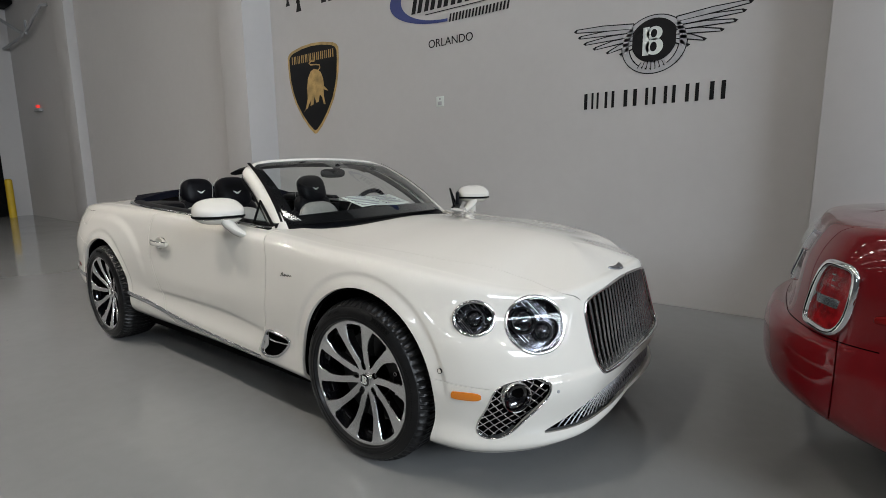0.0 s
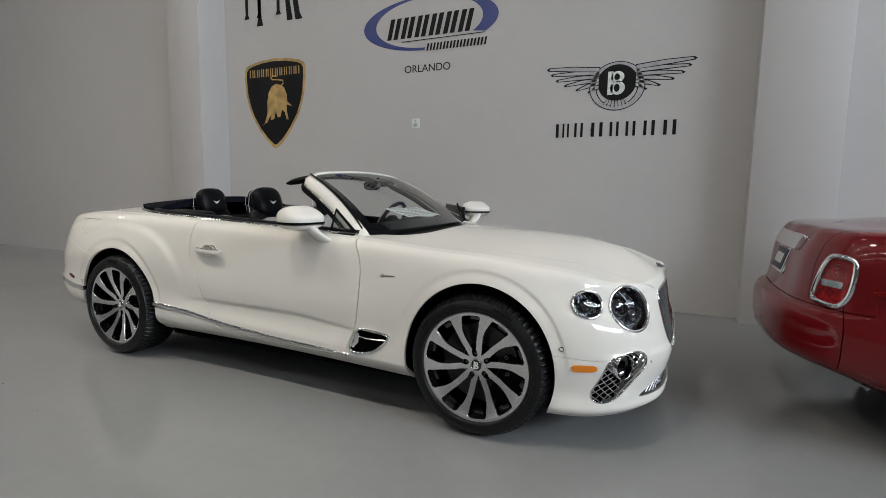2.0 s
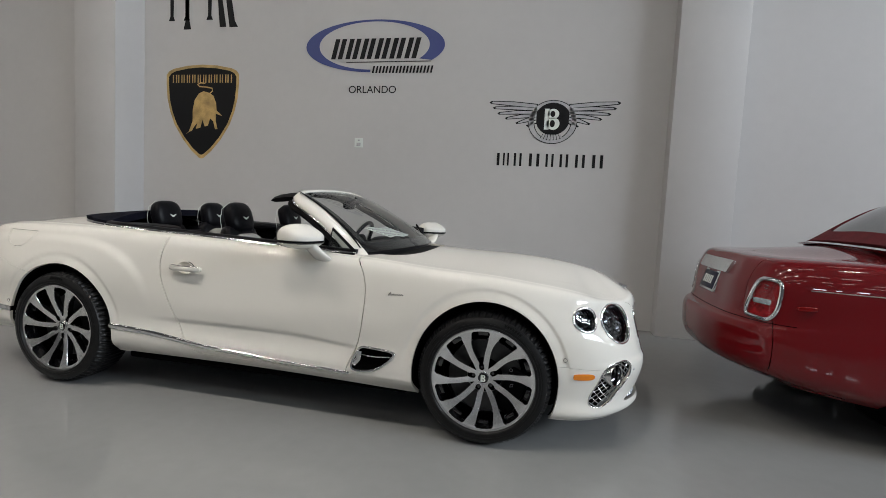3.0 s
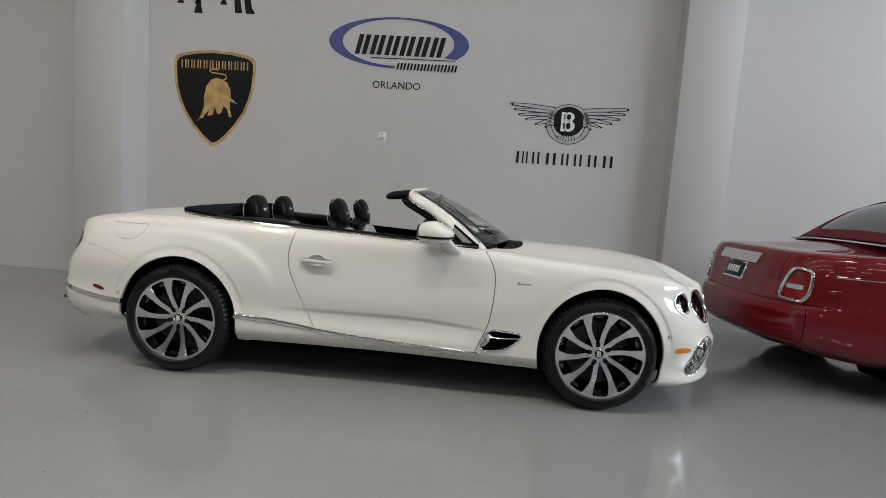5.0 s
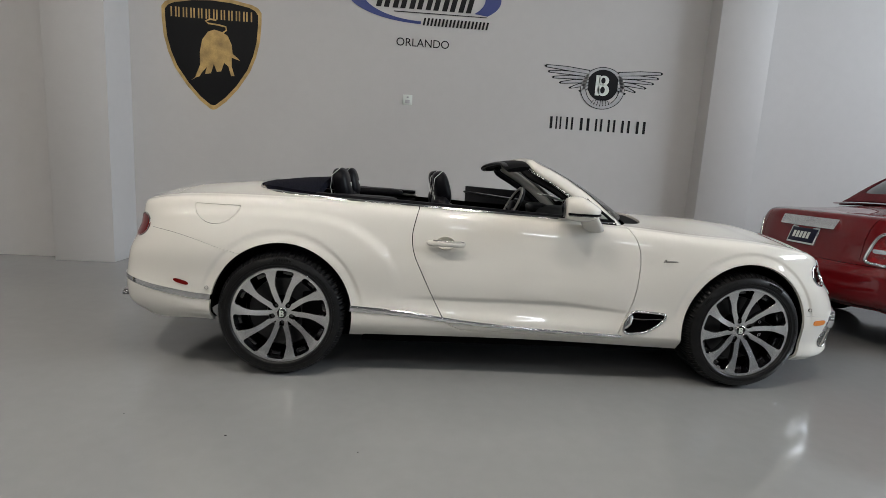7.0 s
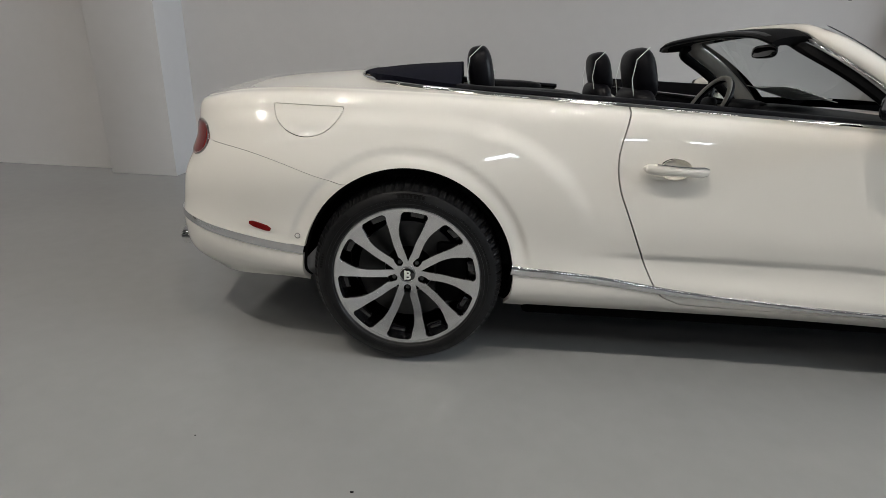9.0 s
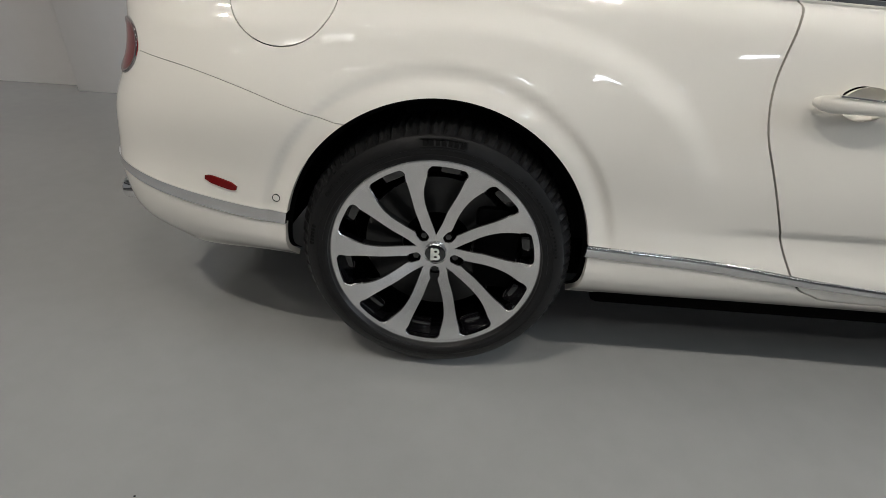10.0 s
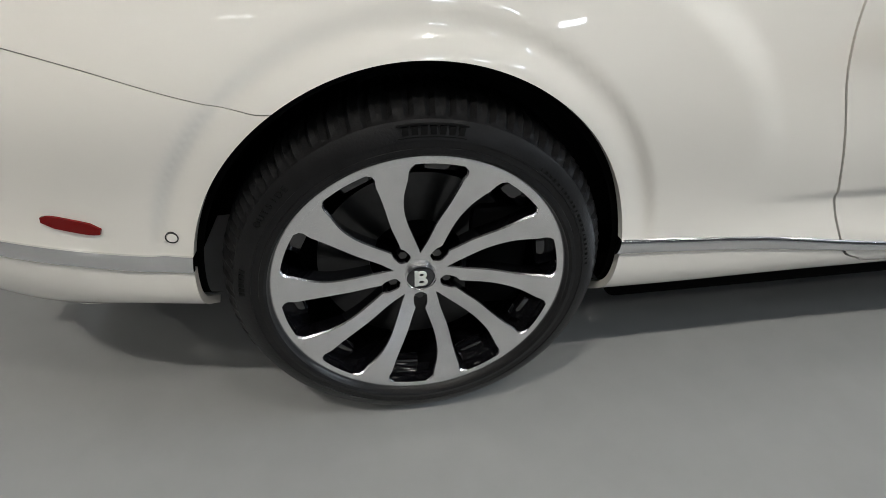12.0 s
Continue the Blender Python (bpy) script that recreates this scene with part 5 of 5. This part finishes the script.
for s in (1, -1):
    lp = lamp_piece if s == 1 else lamp_piece.mirrored()
    le = lamp_edge if s == 1 else lamp_edge.mirrored()
    le.cut = lamp_edge.cut
    tl = sheet_part("tail_lamp", lp.moved(-.014), M_REDREFLECT, red, "red tail lamp in a wide chrome frame")
    sheet_part("lamp_wall", clip(lp, lambda v: np.where(r_lamp_shape(v * (1, s, 1)) < -.006, 1.0, -1.0)).moved(-.004), M_CHROME, tl, "bright inner wall", rim=.026)
    lens = sheet_part("lens", lp.moved(.002), M_LENS, tl, "clear outer lens")
    lens.visible_shadow = False
    for k in range(3):
        zk = .885 + .022 * k
        part("bulb_ring", cushion(bmesh.new(), (-1.035, -s * (.690 + .010 * k), zk), (.02, .06, .006), 2.4), M_CHROME, tl, "bright reflector rib", smooth=60)
    trim_along("bezel", le, M_CHROME, tl, .014, .013, .004)
    sheet_part("clear_lens", clip(lp, lambda v: np.maximum(np.maximum(np.abs(v[:, 2] - .822) - .020, np.abs(np.abs(v[:, 1]) - .690) - .062), r_lamp_shape(v * (1, s, 1)) + .012)).moved(-.006), M_SATIN, tl, "clear reversing lens", rim=.018)
    part("marker_lamp", cushion(bmesh.new(), (-.87, -s * .862, .818), (.125, .02, .028), 4, Matrix.Rotation(radians(s * 13), 3, 'Z')), M_REDLENS, red, "red side marker")
    part("coach_line", sweep(bmesh.new(), [(x, -s * y, .925) for x, y in ((-.85, .842), (-.6, .897), (-.3, .943), (0, .965), (1, .968), (2.5, .968), (3.6, .94))], (0, -s, 0), .003, .002, sides=6), M_LINEN, red, "thin pale coach line")
    for cx in (0.0, 3.32):
        bm = bmesh.new()
        rings = [[bm.verts.new((cx + r * math.cos(a), y * s, .40 + r * math.sin(a))) for a in np.linspace(-.5, math.pi + .5, 30)] for r, y in ((.455, -.95), (.47, -.8), (.47, -.58), (0, -.58))]
        for a, b in zip(rings, rings[1:]):
            for k in range(29):
                bm.faces.new((a[k], a[k + 1], b[k + 1], b[k]))
        part("wheel_well", bm, M_VOID, red)
        w = part("wheel", revolve([(.25, .08), (.25, -.08), (.262, -.10)], 48), M_SATIN, red, "silver wheel")
        part("tyre", revolve([(.255, .11), (.27, .125), (.36, .13), (.39, .11), (.395, 0), (.39, -.11), (.36, -.13), (.28, -.125), (.258, -.10)], 72), M_RUBBER, w)
        part("rim", revolve([(0, -.06), (.06, -.06), (.07, -.05), (.2, -.075), (.23, -.09), (.255, -.10)], 48), M_SATIN, w)
        w.matrix_parent_inverse = Matrix()
        w.matrix_local = pose(cx, -s * .845, .395, 0, 0, 0 if s == 1 else 180)
part("underbody", box((-.55, -.57, .26), (4.1, .57, .45), .03), M_VOID, red)
part("sill_box", box((.5, -.90, .25), (2.85, .90, .42), .02), M_VOID, red)
part("tail_box", box((-1.1, -.6, .46), (-.5, .6, .62), .03), M_VOID, red)
# bright bar and plate
bar_sheet = clip(clip(rs_.joined(rs_.mirrored()), lambda v: np.maximum(np.abs(v[:, 1]) - .325 + .15 * (1.04 - v[:, 2]), np.abs(v[:, 2] - .992) - .042)), lambda v: v[:, 0] + .9)
sheet_part("boot_bar", bar_sheet.moved(.022), M_SATIN, red, "brushed metal boot bar", rim=.03)
tip = Matrix.Translation((-1.150, 0, .868)) @ Matrix.Rotation(radians(17), 4, "Y")
pl = part("plate_holder", box((-.012, -.165, -.083), (.030, .165, .083), .008, tip), M_CHROME, red, "chrome plate frame")
part("number_plate", box((-.016, -.148, -.066), (-.010, .148, .066), .003, tip), M_NAVY, pl, "dark blue number plate")
bm = bmesh.new()
for k in range(5):
    add_box(bm, (-.0178, -.082 + k * .041, -.030), (-.0162, -.054 + k * .041, .032), 0, tip)
part("plate_bars", bm, M_PAPER, pl, "pale bars")
for s in (-1, 1):
    part("plate_lamp", box((-1.135, s * .235 - .006, .80), (-1.118, s * .235 + .006, .93), .004), M_CHROME, red, "slim chrome guide beside the plate")
# roof
xs = np.linspace(-.27, 2.25, 44)
g = np.zeros((44, 37, 3))
for i, x in enumerate(xs):
    top = float(spline([-.27, -.1, .15, .5, 1.0, 1.6, 2.25], [1.21, 1.36, 1.53, 1.63, 1.665, 1.64, 1.53], np.array([x]))[0])
    w = float(spline([-.27, 0, .6, 1.2, 1.7, 2.25], [.66, .72, .75, .74, .70, .62], np.array([x]))[0])
    for j, a in enumerate(np.linspace(0, math.pi, 37)):
        ca, sa = math.cos(a), math.sin(a)
        g[i, j] = (x, w * math.copysign(abs(ca) ** .62, ca), 1.15 + (top - 1.15) * abs(sa) ** .62)
roof = grid_sheet(g)
if roof.n[len(roof.n) // 2, 2] < 0:
    roof = grid_sheet(g, True)
pane_field = outline_field(loop_points([(-.16, -.50), (.10, -.56), (.30, -.50), (.34, 0), (.30, .50), (.10, .56), (-.16, .50), (-.18, 0)], 5), (0, 1))
pane_f = lambda v: np.where(v[:, 2] > 1.20, pane_field(v), 1.0)
rear_pane = clip(roof, pane_f)
side_f = outline_field(loop_points([(.75, 1.20), (1.0, 1.40), (1.5, 1.46), (2.0, 1.38), (2.15, 1.20), (1.4, 1.18)], 5))
roof2 = clip(clip(roof, pane_f, -1), side_f, -1)
rt = sheet_part("soft_top", roof2, M_REDCLOTH, red, "dark red cloth roof", rim=.02)
sheet_part("rear_window", rear_pane.moved(-.012), M_DARKGLASS, rt, "dark rear window")
sheet_part("side_window", clip(roof, side_f).moved(-.012), M_DARKGLASS, rt, "dark side windows")
part("roof_strip", sweep(bmesh.new(), [(-.37 + .10 * (t / .68) ** 2, t, 1.188 - .02 * (t / .68) ** 2) for t in np.linspace(-.70, .70, 25)], (0, 0, 1), .038, .010), M_SATIN, red, "brushed metal strip behind the roof")
sheet_part("windscreen", grid_sheet(np.array([[(2.75 - .50 * v, .72 * u * (1 - .12 * v), 1.14 + .37 * v) for u in np.linspace(-1, 1, 9)] for v in np.linspace(0, 1, 5)])), M_DARKGLASS, red, "dark windscreen", rim=.01)


# ---------------- signs on the wall ----------------
SY = WALL_Y - 0.0025


def decal(name, polys, mat, parent=None, label="", depth=.002, y=SY):
    """Flat vinyl shapes on the sign wall, from outlines in x and z."""
    bm = bmesh.new()
    for q in polys:
        vs = [bm.verts.new((p[0], y, p[1])) for p in q]
        try:
            f = bm.faces.new(vs)
        except ValueError:
            continue
    bmesh.ops.remove_doubles(bm, verts=bm.verts, dist=.0004)
    bmesh.ops.triangulate(bm, faces=bm.faces[:])
    r = bmesh.ops.extrude_face_region(bm, geom=bm.faces[:])
    bmesh.ops.translate(bm, vec=(0, -depth, 0), verts=[e for e in r["geom"] if isinstance(e, bmesh.types.BMVert)])
    return part(name, bm, mat, parent, label, smooth=0)


def oval(cx, cz, rx, rz, n=48, a0=0, a1=360):
    return [(cx + rx * math.cos(radians(a)), cz + rz * math.sin(radians(a))) for a in np.linspace(a0, a1, n, endpoint=a1 - a0 < 359)]


def band(outer, inner):
    """A ring between two outlines of equal count, as quads."""
    n = len(outer)
    return [(outer[i], outer[(i + 1) % n], inner[(i + 1) % n], inner[i]) for i in range(n)]


def bar_row(parent, mat, x0, x1, z0, z1, n, lean=0.0, bars=2, weight=.30, y=SY - .003):
    """Plain bars the size of a line of lettering, one piece for each letter."""
    w = (x1 - x0) / n
    for k in range(n):
        a, b = x0 + k * w + w * .10, x0 + (k + 1) * w - w * .12
        t = (b - a) * weight
        spots = [(a, a + t), (b - t, b)] if bars == 2 else [((a + b - t) / 2, (a + b + t) / 2)]
        h = z1 - z0
        qs = [[(xa, z0), (xb, z0), (xb + lean * h, z1), (xa + lean * h, z1)] for xa, xb in spots]
        for q in qs:
            ob = decal("letter_bar", [q], mat, parent, "plain bar in place of lettering", .001, y)
    return ob


# shield
SHIELD = [(-2.285, 2.985), (-2.245, 3.035), (-2.17, 3.068), (-1.95, 3.108), (-1.712, 3.122), (-1.475, 3.108), (-1.25, 3.068), (-1.175, 3.035), (-1.137, 2.985), (-1.137, 2.86), (-1.155, 2.66), (-1.20, 2.48), (-1.275, 2.30),
          (-1.41, 2.10), (-1.555, 1.94), (-1.675, 1.845), (-1.71, 1.835), (-1.745, 1.845), (-1.865, 1.94), (-2.01, 2.10), (-2.147, 2.30), (-2.222, 2.48), (-2.268, 2.66), (-2.285, 2.86)]
sh = np.array(SHIELD)
ctr = np.array((-1.711, 2.58))
shield = decal("shield_sign", [[tuple(ctr + (p - ctr) * k) for p in sh] for k in (1.0,)], M_INKGOLD, None, "gold edged black shield emblem on the wall")
tagged(shield, category="wall sign")
decal("field", [[tuple(ctr + (p - ctr) * .93) for p in sh]], M_INKBLACK, shield, "black shield field", .001, SY - .002)
bar_row(shield, M_INKGOLD, -2.19, -1.235, 2.875, 2.985, 11, 0, 2, .24)
BULL = [(-1.965, 2.165), (-1.92, 2.19), (-1.885, 2.275), (-1.855, 2.35), (-1.855, 2.50), (-1.825, 2.64), (-1.76, 2.73), (-1.685, 2.76), (-1.60, 2.74), (-1.53, 2.70), (-1.485, 2.60), (-1.475, 2.50), (-1.405, 2.445),
        (-1.385, 2.425), (-1.42, 2.435), (-1.485, 2.455), (-1.488, 2.36), (-1.455, 2.245), (-1.495, 2.245), (-1.525, 2.35), (-1.575, 2.39), (-1.61, 2.29), (-1.66, 2.28), (-1.695, 2.37), (-1.73, 2.26), (-1.80, 2.245), (-1.775, 2.33), (-1.83, 2.27), (-1.865, 2.215), (-1.90, 2.205)]
decal("gold_figure", [BULL], M_INKGOLD, shield, "plain gold figure", .001, SY - .003)
bm = sweep(bmesh.new(), [(x, SY - .004, z) for x, z in ((-1.60, 2.72), (-1.545, 2.76), (-1.55, 2.80), (-1.63, 2.815), (-1.75, 2.825), (-1.785, 2.85), (-1.73, 2.875), (-1.66, 2.865))], (0, 1, 0), .009, .001, sides=6)
part("gold_tail", bm, M_INKGOLD, shield)

# oval dealer sign
cx, cz = .783, 3.327
swoosh = [-34 + 302 * k / 90 for k in range(91)]
outer = [(cx + .932 * math.cos(radians(a)), cz + .327 * math.sin(radians(a))) for a in swoosh]
inner = [(cx - .004 + .742 * math.cos(radians(a)), cz + .004 + .299 * math.sin(radians(a))) for a in swoosh]
ring = decal("oval_sign", [(outer[k], outer[k + 1], inner[k + 1], inner[k]) for k in range(90)], M_INKBLUE, None, "blue oval dealer sign with black bars")
tagged(ring, category="wall sign")
bar_row(ring, M_INKBLACK, .185, 1.375, 3.166, 3.420, 6, .24, 2, .40)
decal("underline", [[(.42, 3.121), (1.55, 3.126), (1.55, 3.135), (.42, 3.131)]], M_INKBLACK, ring, "thin black line", .001, SY - .003)
bar_row(ring, M_INKBLACK, .765, 1.575, 2.988, 3.076, 9, .2, 2, .34)
fc = bpy.data.curves.new("city_lettering", "FONT")
fc.body = "ORLANDO"
fc.size, fc.align_x, fc.extrude = .150, "CENTER", .001
tmp = new("city_lettering", fc)
dg = bpy.context.evaluated_depsgraph_get()
me = bpy.data.meshes.new_from_object(tmp.evaluated_get(dg))
bpy.data.objects.remove(tmp)
city = attach("city_lettering", me, M_INKBLACK)
xsz = [v.co.x for v in me.vertices]
kx = .64 / (max(xsz) - min(xsz))
city.matrix_world = Matrix.Translation((.787, SY - .001, 2.738)) @ Matrix.Rotation(math.pi / 2, 4, "X") @ Matrix.Diagonal((kx, kx, 1, 1))
tagged(city, "black vinyl lettering reading ORLANDO on the wall", "wall sign")

# winged sign
ex, ez = 3.075, 2.442
EL = decal("winged_sign", [oval(ex, ez, .198, .195)], M_INKBLACK, None, "black and grey winged emblem on the wall", .002)
tagged(EL, category="wall sign")
decal("halo", band(oval(ex, ez - .04, .288, .258), oval(ex, ez - .035, .212, .212)), M_INKBLACK, EL, "", .001)
decal("halo_grey", band(oval(ex, ez - .04, .279, .249), oval(ex, ez - .035, .222, .221)), M_INKGREY, EL, "grey band", .001, SY - .0015)
glyph = band(oval(ex + .005, ez + .055, .068, .060, 28), oval(ex + .0, ez + .055, .028, .036, 28)) + band(oval(ex + .008, ez - .06, .076, .072, 28), oval(ex, ez - .06, .030, .042, 28)) + [[(ex - .095, ez - .13), (ex - .04, ez - .13), (ex - .04, ez + .115), (ex - .095, ez + .115)]]
decal("emblem_core", glyph, M_PAPER, EL, "pale emblem core", .001, SY - .003)
tail = []
for k in range(7):
    a = (k - 3) * .040
    tail.append([(ex + a * .75 - .012, ez - .185), (ex + a * .75 + .012, ez - .185), (ex + a + .014, ez - .262 + abs(a) * .22), (ex + a - .014, ez - .262 + abs(a) * .22)])
decal("tail_feathers", tail, M_INKGREY, EL, "grey tail feathers", .001, SY - .001)
decal("tail_edges", [[(p[0][0] - .004, p[0][1]), (p[0][0] + .003, p[0][1]), (p[3][0] + .003, p[3][1]), (p[3][0] - .004, p[3][1])] for p in tail], M_INKBLACK, EL, "", .001, SY - .0025)
for s in (1, -1):
    for k, (tip, zt) in enumerate(((.766, 2.618), (.723, 2.556), (.665, 2.490), (.570, 2.432), (.440, 2.378), (.310, 2.348))):
        zr = 2.585 - k * .036
        root, th = .180, .024 if k else .028
        top = [(root, zr + th), (root + (tip - root) * .5, (zr + zt) / 2 + th + .012), (tip - .03, zt + th), (tip, zt + th * .4)]
        low = [(tip - .02, zt - th * .3), (root + (tip - root) * .5, (zr + zt) / 2 - th + .008), (root, zr - th)]
        edge_ = [(ex + s * x, z) for x, z in top + low]
        f1 = decal("feather", [edge_], M_INKBLACK, EL, "black edged feather", .001)
        decal("feather_fill",
              [[(ex + s * x, z) for x, z in [(root + .01, zr + th - .010), (root + (tip - root) * .5, (zr + zt) / 2 + th + .003), (tip - .04, zt + th - .009), (tip - .03, zt), (root + (tip - root) * .5, (zr + zt) / 2 - th + .018), (root + .01, zr - th + .010)]]],
              M_INKGREY, f1, "grey fill", .001, SY - .0015)
word = decal("word_sign", [[(2.440, 1.872), (2.472, 1.872), (2.472, 2.022), (2.440, 2.022)]], M_INKBLACK, None, "plain black bars spaced as lettering below the winged emblem")
tagged(word, category="wall sign")
for a, b in ((2.505, 2.597), (2.634, 2.753), (2.813, 2.969), (3.014, 3.132), (3.177, 3.303), (3.355, 3.496), (3.548, 3.704)):
    bar_row(word, M_INKBLACK, a, b, 1.872, 2.026, 1, 0, 2, .28, SY - .0005)
# cut letters above the shield
top_word = decal("lettering_bar", [[(x, 3.72), (x + .10, 3.72), (x + .075, 3.78), (x + .085, 4.35), (x + .015, 4.35), (x + .025, 3.78)] for x in (-2.26, -2.02, -1.66)] +
                 [[(-2.02, 3.60), (-1.90, 3.60), (-1.93, 3.72), (-1.94, 4.35), (-1.99, 4.35), (-1.99, 3.72)], [(-1.30, 3.615), (-1.17, 3.615), (-1.22, 3.70), (-1.34, 4.35), (-1.42, 4.35)], [(-1.45, 3.62), (-1.35, 3.62), (-1.48, 4.35), (-1.52, 4.35)]], M_INKBLACK, None, "tall black letter strokes high on the wall")
tagged(top_word, category="wall sign")

# wall outlet
ob = part("wall_outlet", box((.575, WALL_Y - .008, 2.045), (.690, WALL_Y, 2.165), .004), M_PAPER, None, "small white wall outlet plate")
tagged(ob, category="outlet")
part("socket", box((.605, WALL_Y - .012, 2.062), (.660, WALL_Y - .007, 2.105), .002), M_INKGREY, ob)
part("indicator", box((.62, WALL_Y - .011, 2.125), (.645, WALL_Y - .007, 2.145), .002), M_INKGREY, ob)

# far end of the hall
bol = part("bollard", revolve([(0, 1.12), (.05, 1.12), (.085, 1.09), (.09, 1.05), (.09, 0)], 32), M_YELLOW, None, "yellow steel bollard on the floor by the end wall")
bol.matrix_world = pose(-14.55, 1.72, 0, 90)
tagged(bol, category="bollard")
dr = tagged(part("door_1", box((SIDE_X0 - .02, .1, 0), (SIDE_X0 + .04, 1.72, 2.5), .01), M_BLACK, None, "dark roller door in the end wall"), category="door", kind="structure")
for z in np.arange(.2, 2.3, .2):
    part("slat", box((SIDE_X0 + .04, .15, z), (SIDE_X0 + .05, 1.66, z + .17), .004), M_BLACK, dr)
ex_ = part("exit_box", box((-13.2, 2.20, 2.95), (-12.75, 2.30, 3.03), .01), M_STEEL, None, "small grey wall box with a red light")
tagged(ex_, category="sign")
part("red_light", box((-13.05, 2.21, 3.05), (-12.95, 2.28, 3.13), .01), material("red_glow", (.6, .03, .03), .4, emit=(1, .05, .03), power=1.0), ex_)


def truss():
    t = holder("roof_truss")
    part("top_chord", box((-.05, -15, .45), (.05, 2.5, .55)), M_STEEL, t)
    part("bottom_chord", box((-.04, -15, -.05), (.04, 2.5, .03)), M_STEEL, t)
    for k in range(14):
        y = -14.6 + k * 1.22
        part("web", sweep(bmesh.new(), [(0, y, 0), (0, y + .61, .48)], (1, 0, 0), .02, .02, sides=6), M_STEEL, t)
        part("web", sweep(bmesh.new(), [(0, y + .61, .48), (0, y + 1.22, 0)], (1, 0, 0), .02, .02, sides=6), M_STEEL, t)
    return tagged(t, "grey steel roof truss below the ceiling", "truss", "roof trusses")


t0 = truss()
t0.matrix_world = pose(-12.0, 0, TOP - .56)
for x in (-8.0, -4.0, 0.0, 4.0, 8.0, 12.0):
    copy_thing(t0, pose(x, 0, TOP - .56))
pipe = part("sprinkler_pipe", sweep(bmesh.new(), [(-14.98, 2.15, 4.85), (-13.1, 2.15, 4.92), (-12.7, 2.15, 5.0), (-11.5, 2.18, 5.4), (-11.4, 2.29, 5.42)], (0, 0, 1), .035, .035), M_STEEL, None, "thin grey pipe under the roof")
tagged(pipe, category="pipe")
part("pipe_hanger", sweep(bmesh.new(), [(-12.75, 2.15, 4.9), (-12.75, 2.15, 5.25)], (1, 0, 0), .03, .03, sides=6), M_STEEL, pipe)
brace = part("steel_brace", sweep(bmesh.new(), [(-14.95, 2.0, 5.75), (-13.0, 2.15, 4.95)], (0, 1, 0), .05, .04, sides=6), M_STEEL, None, "pale diagonal steel brace under the roof")
tagged(brace, category="beam")
beam = part("roof_beam", box((-14.95, -14.9, 5.95), (-14.1, 2.28, 6.30), .01), M_BLACK, None, "dark steel roof beam along the end wall")
tagged(beam, category="beam")

# small scuffs of dirt on the floor
for k, (x, y, r) in enumerate(((-.07, -1.63, .006), (-.62, -1.45, .003), (.55, -1.75, .003), (1.9, -2.2, .004), (-.9, -1.9, .003), (1.1, -2.5, .004), (.2, -2.2, .003), (2.6, -2.1, .003))):
    bm = cushion(bmesh.new(), (x, y, .0012), (r * 2.2, r * 1.3, .003), 2.0, None, 8, 5)
    tagged(part("floor_crumb", bm, M_BLACK, None, "tiny dark crumb of dirt on the floor"), category="debris", group="floor crumbs")
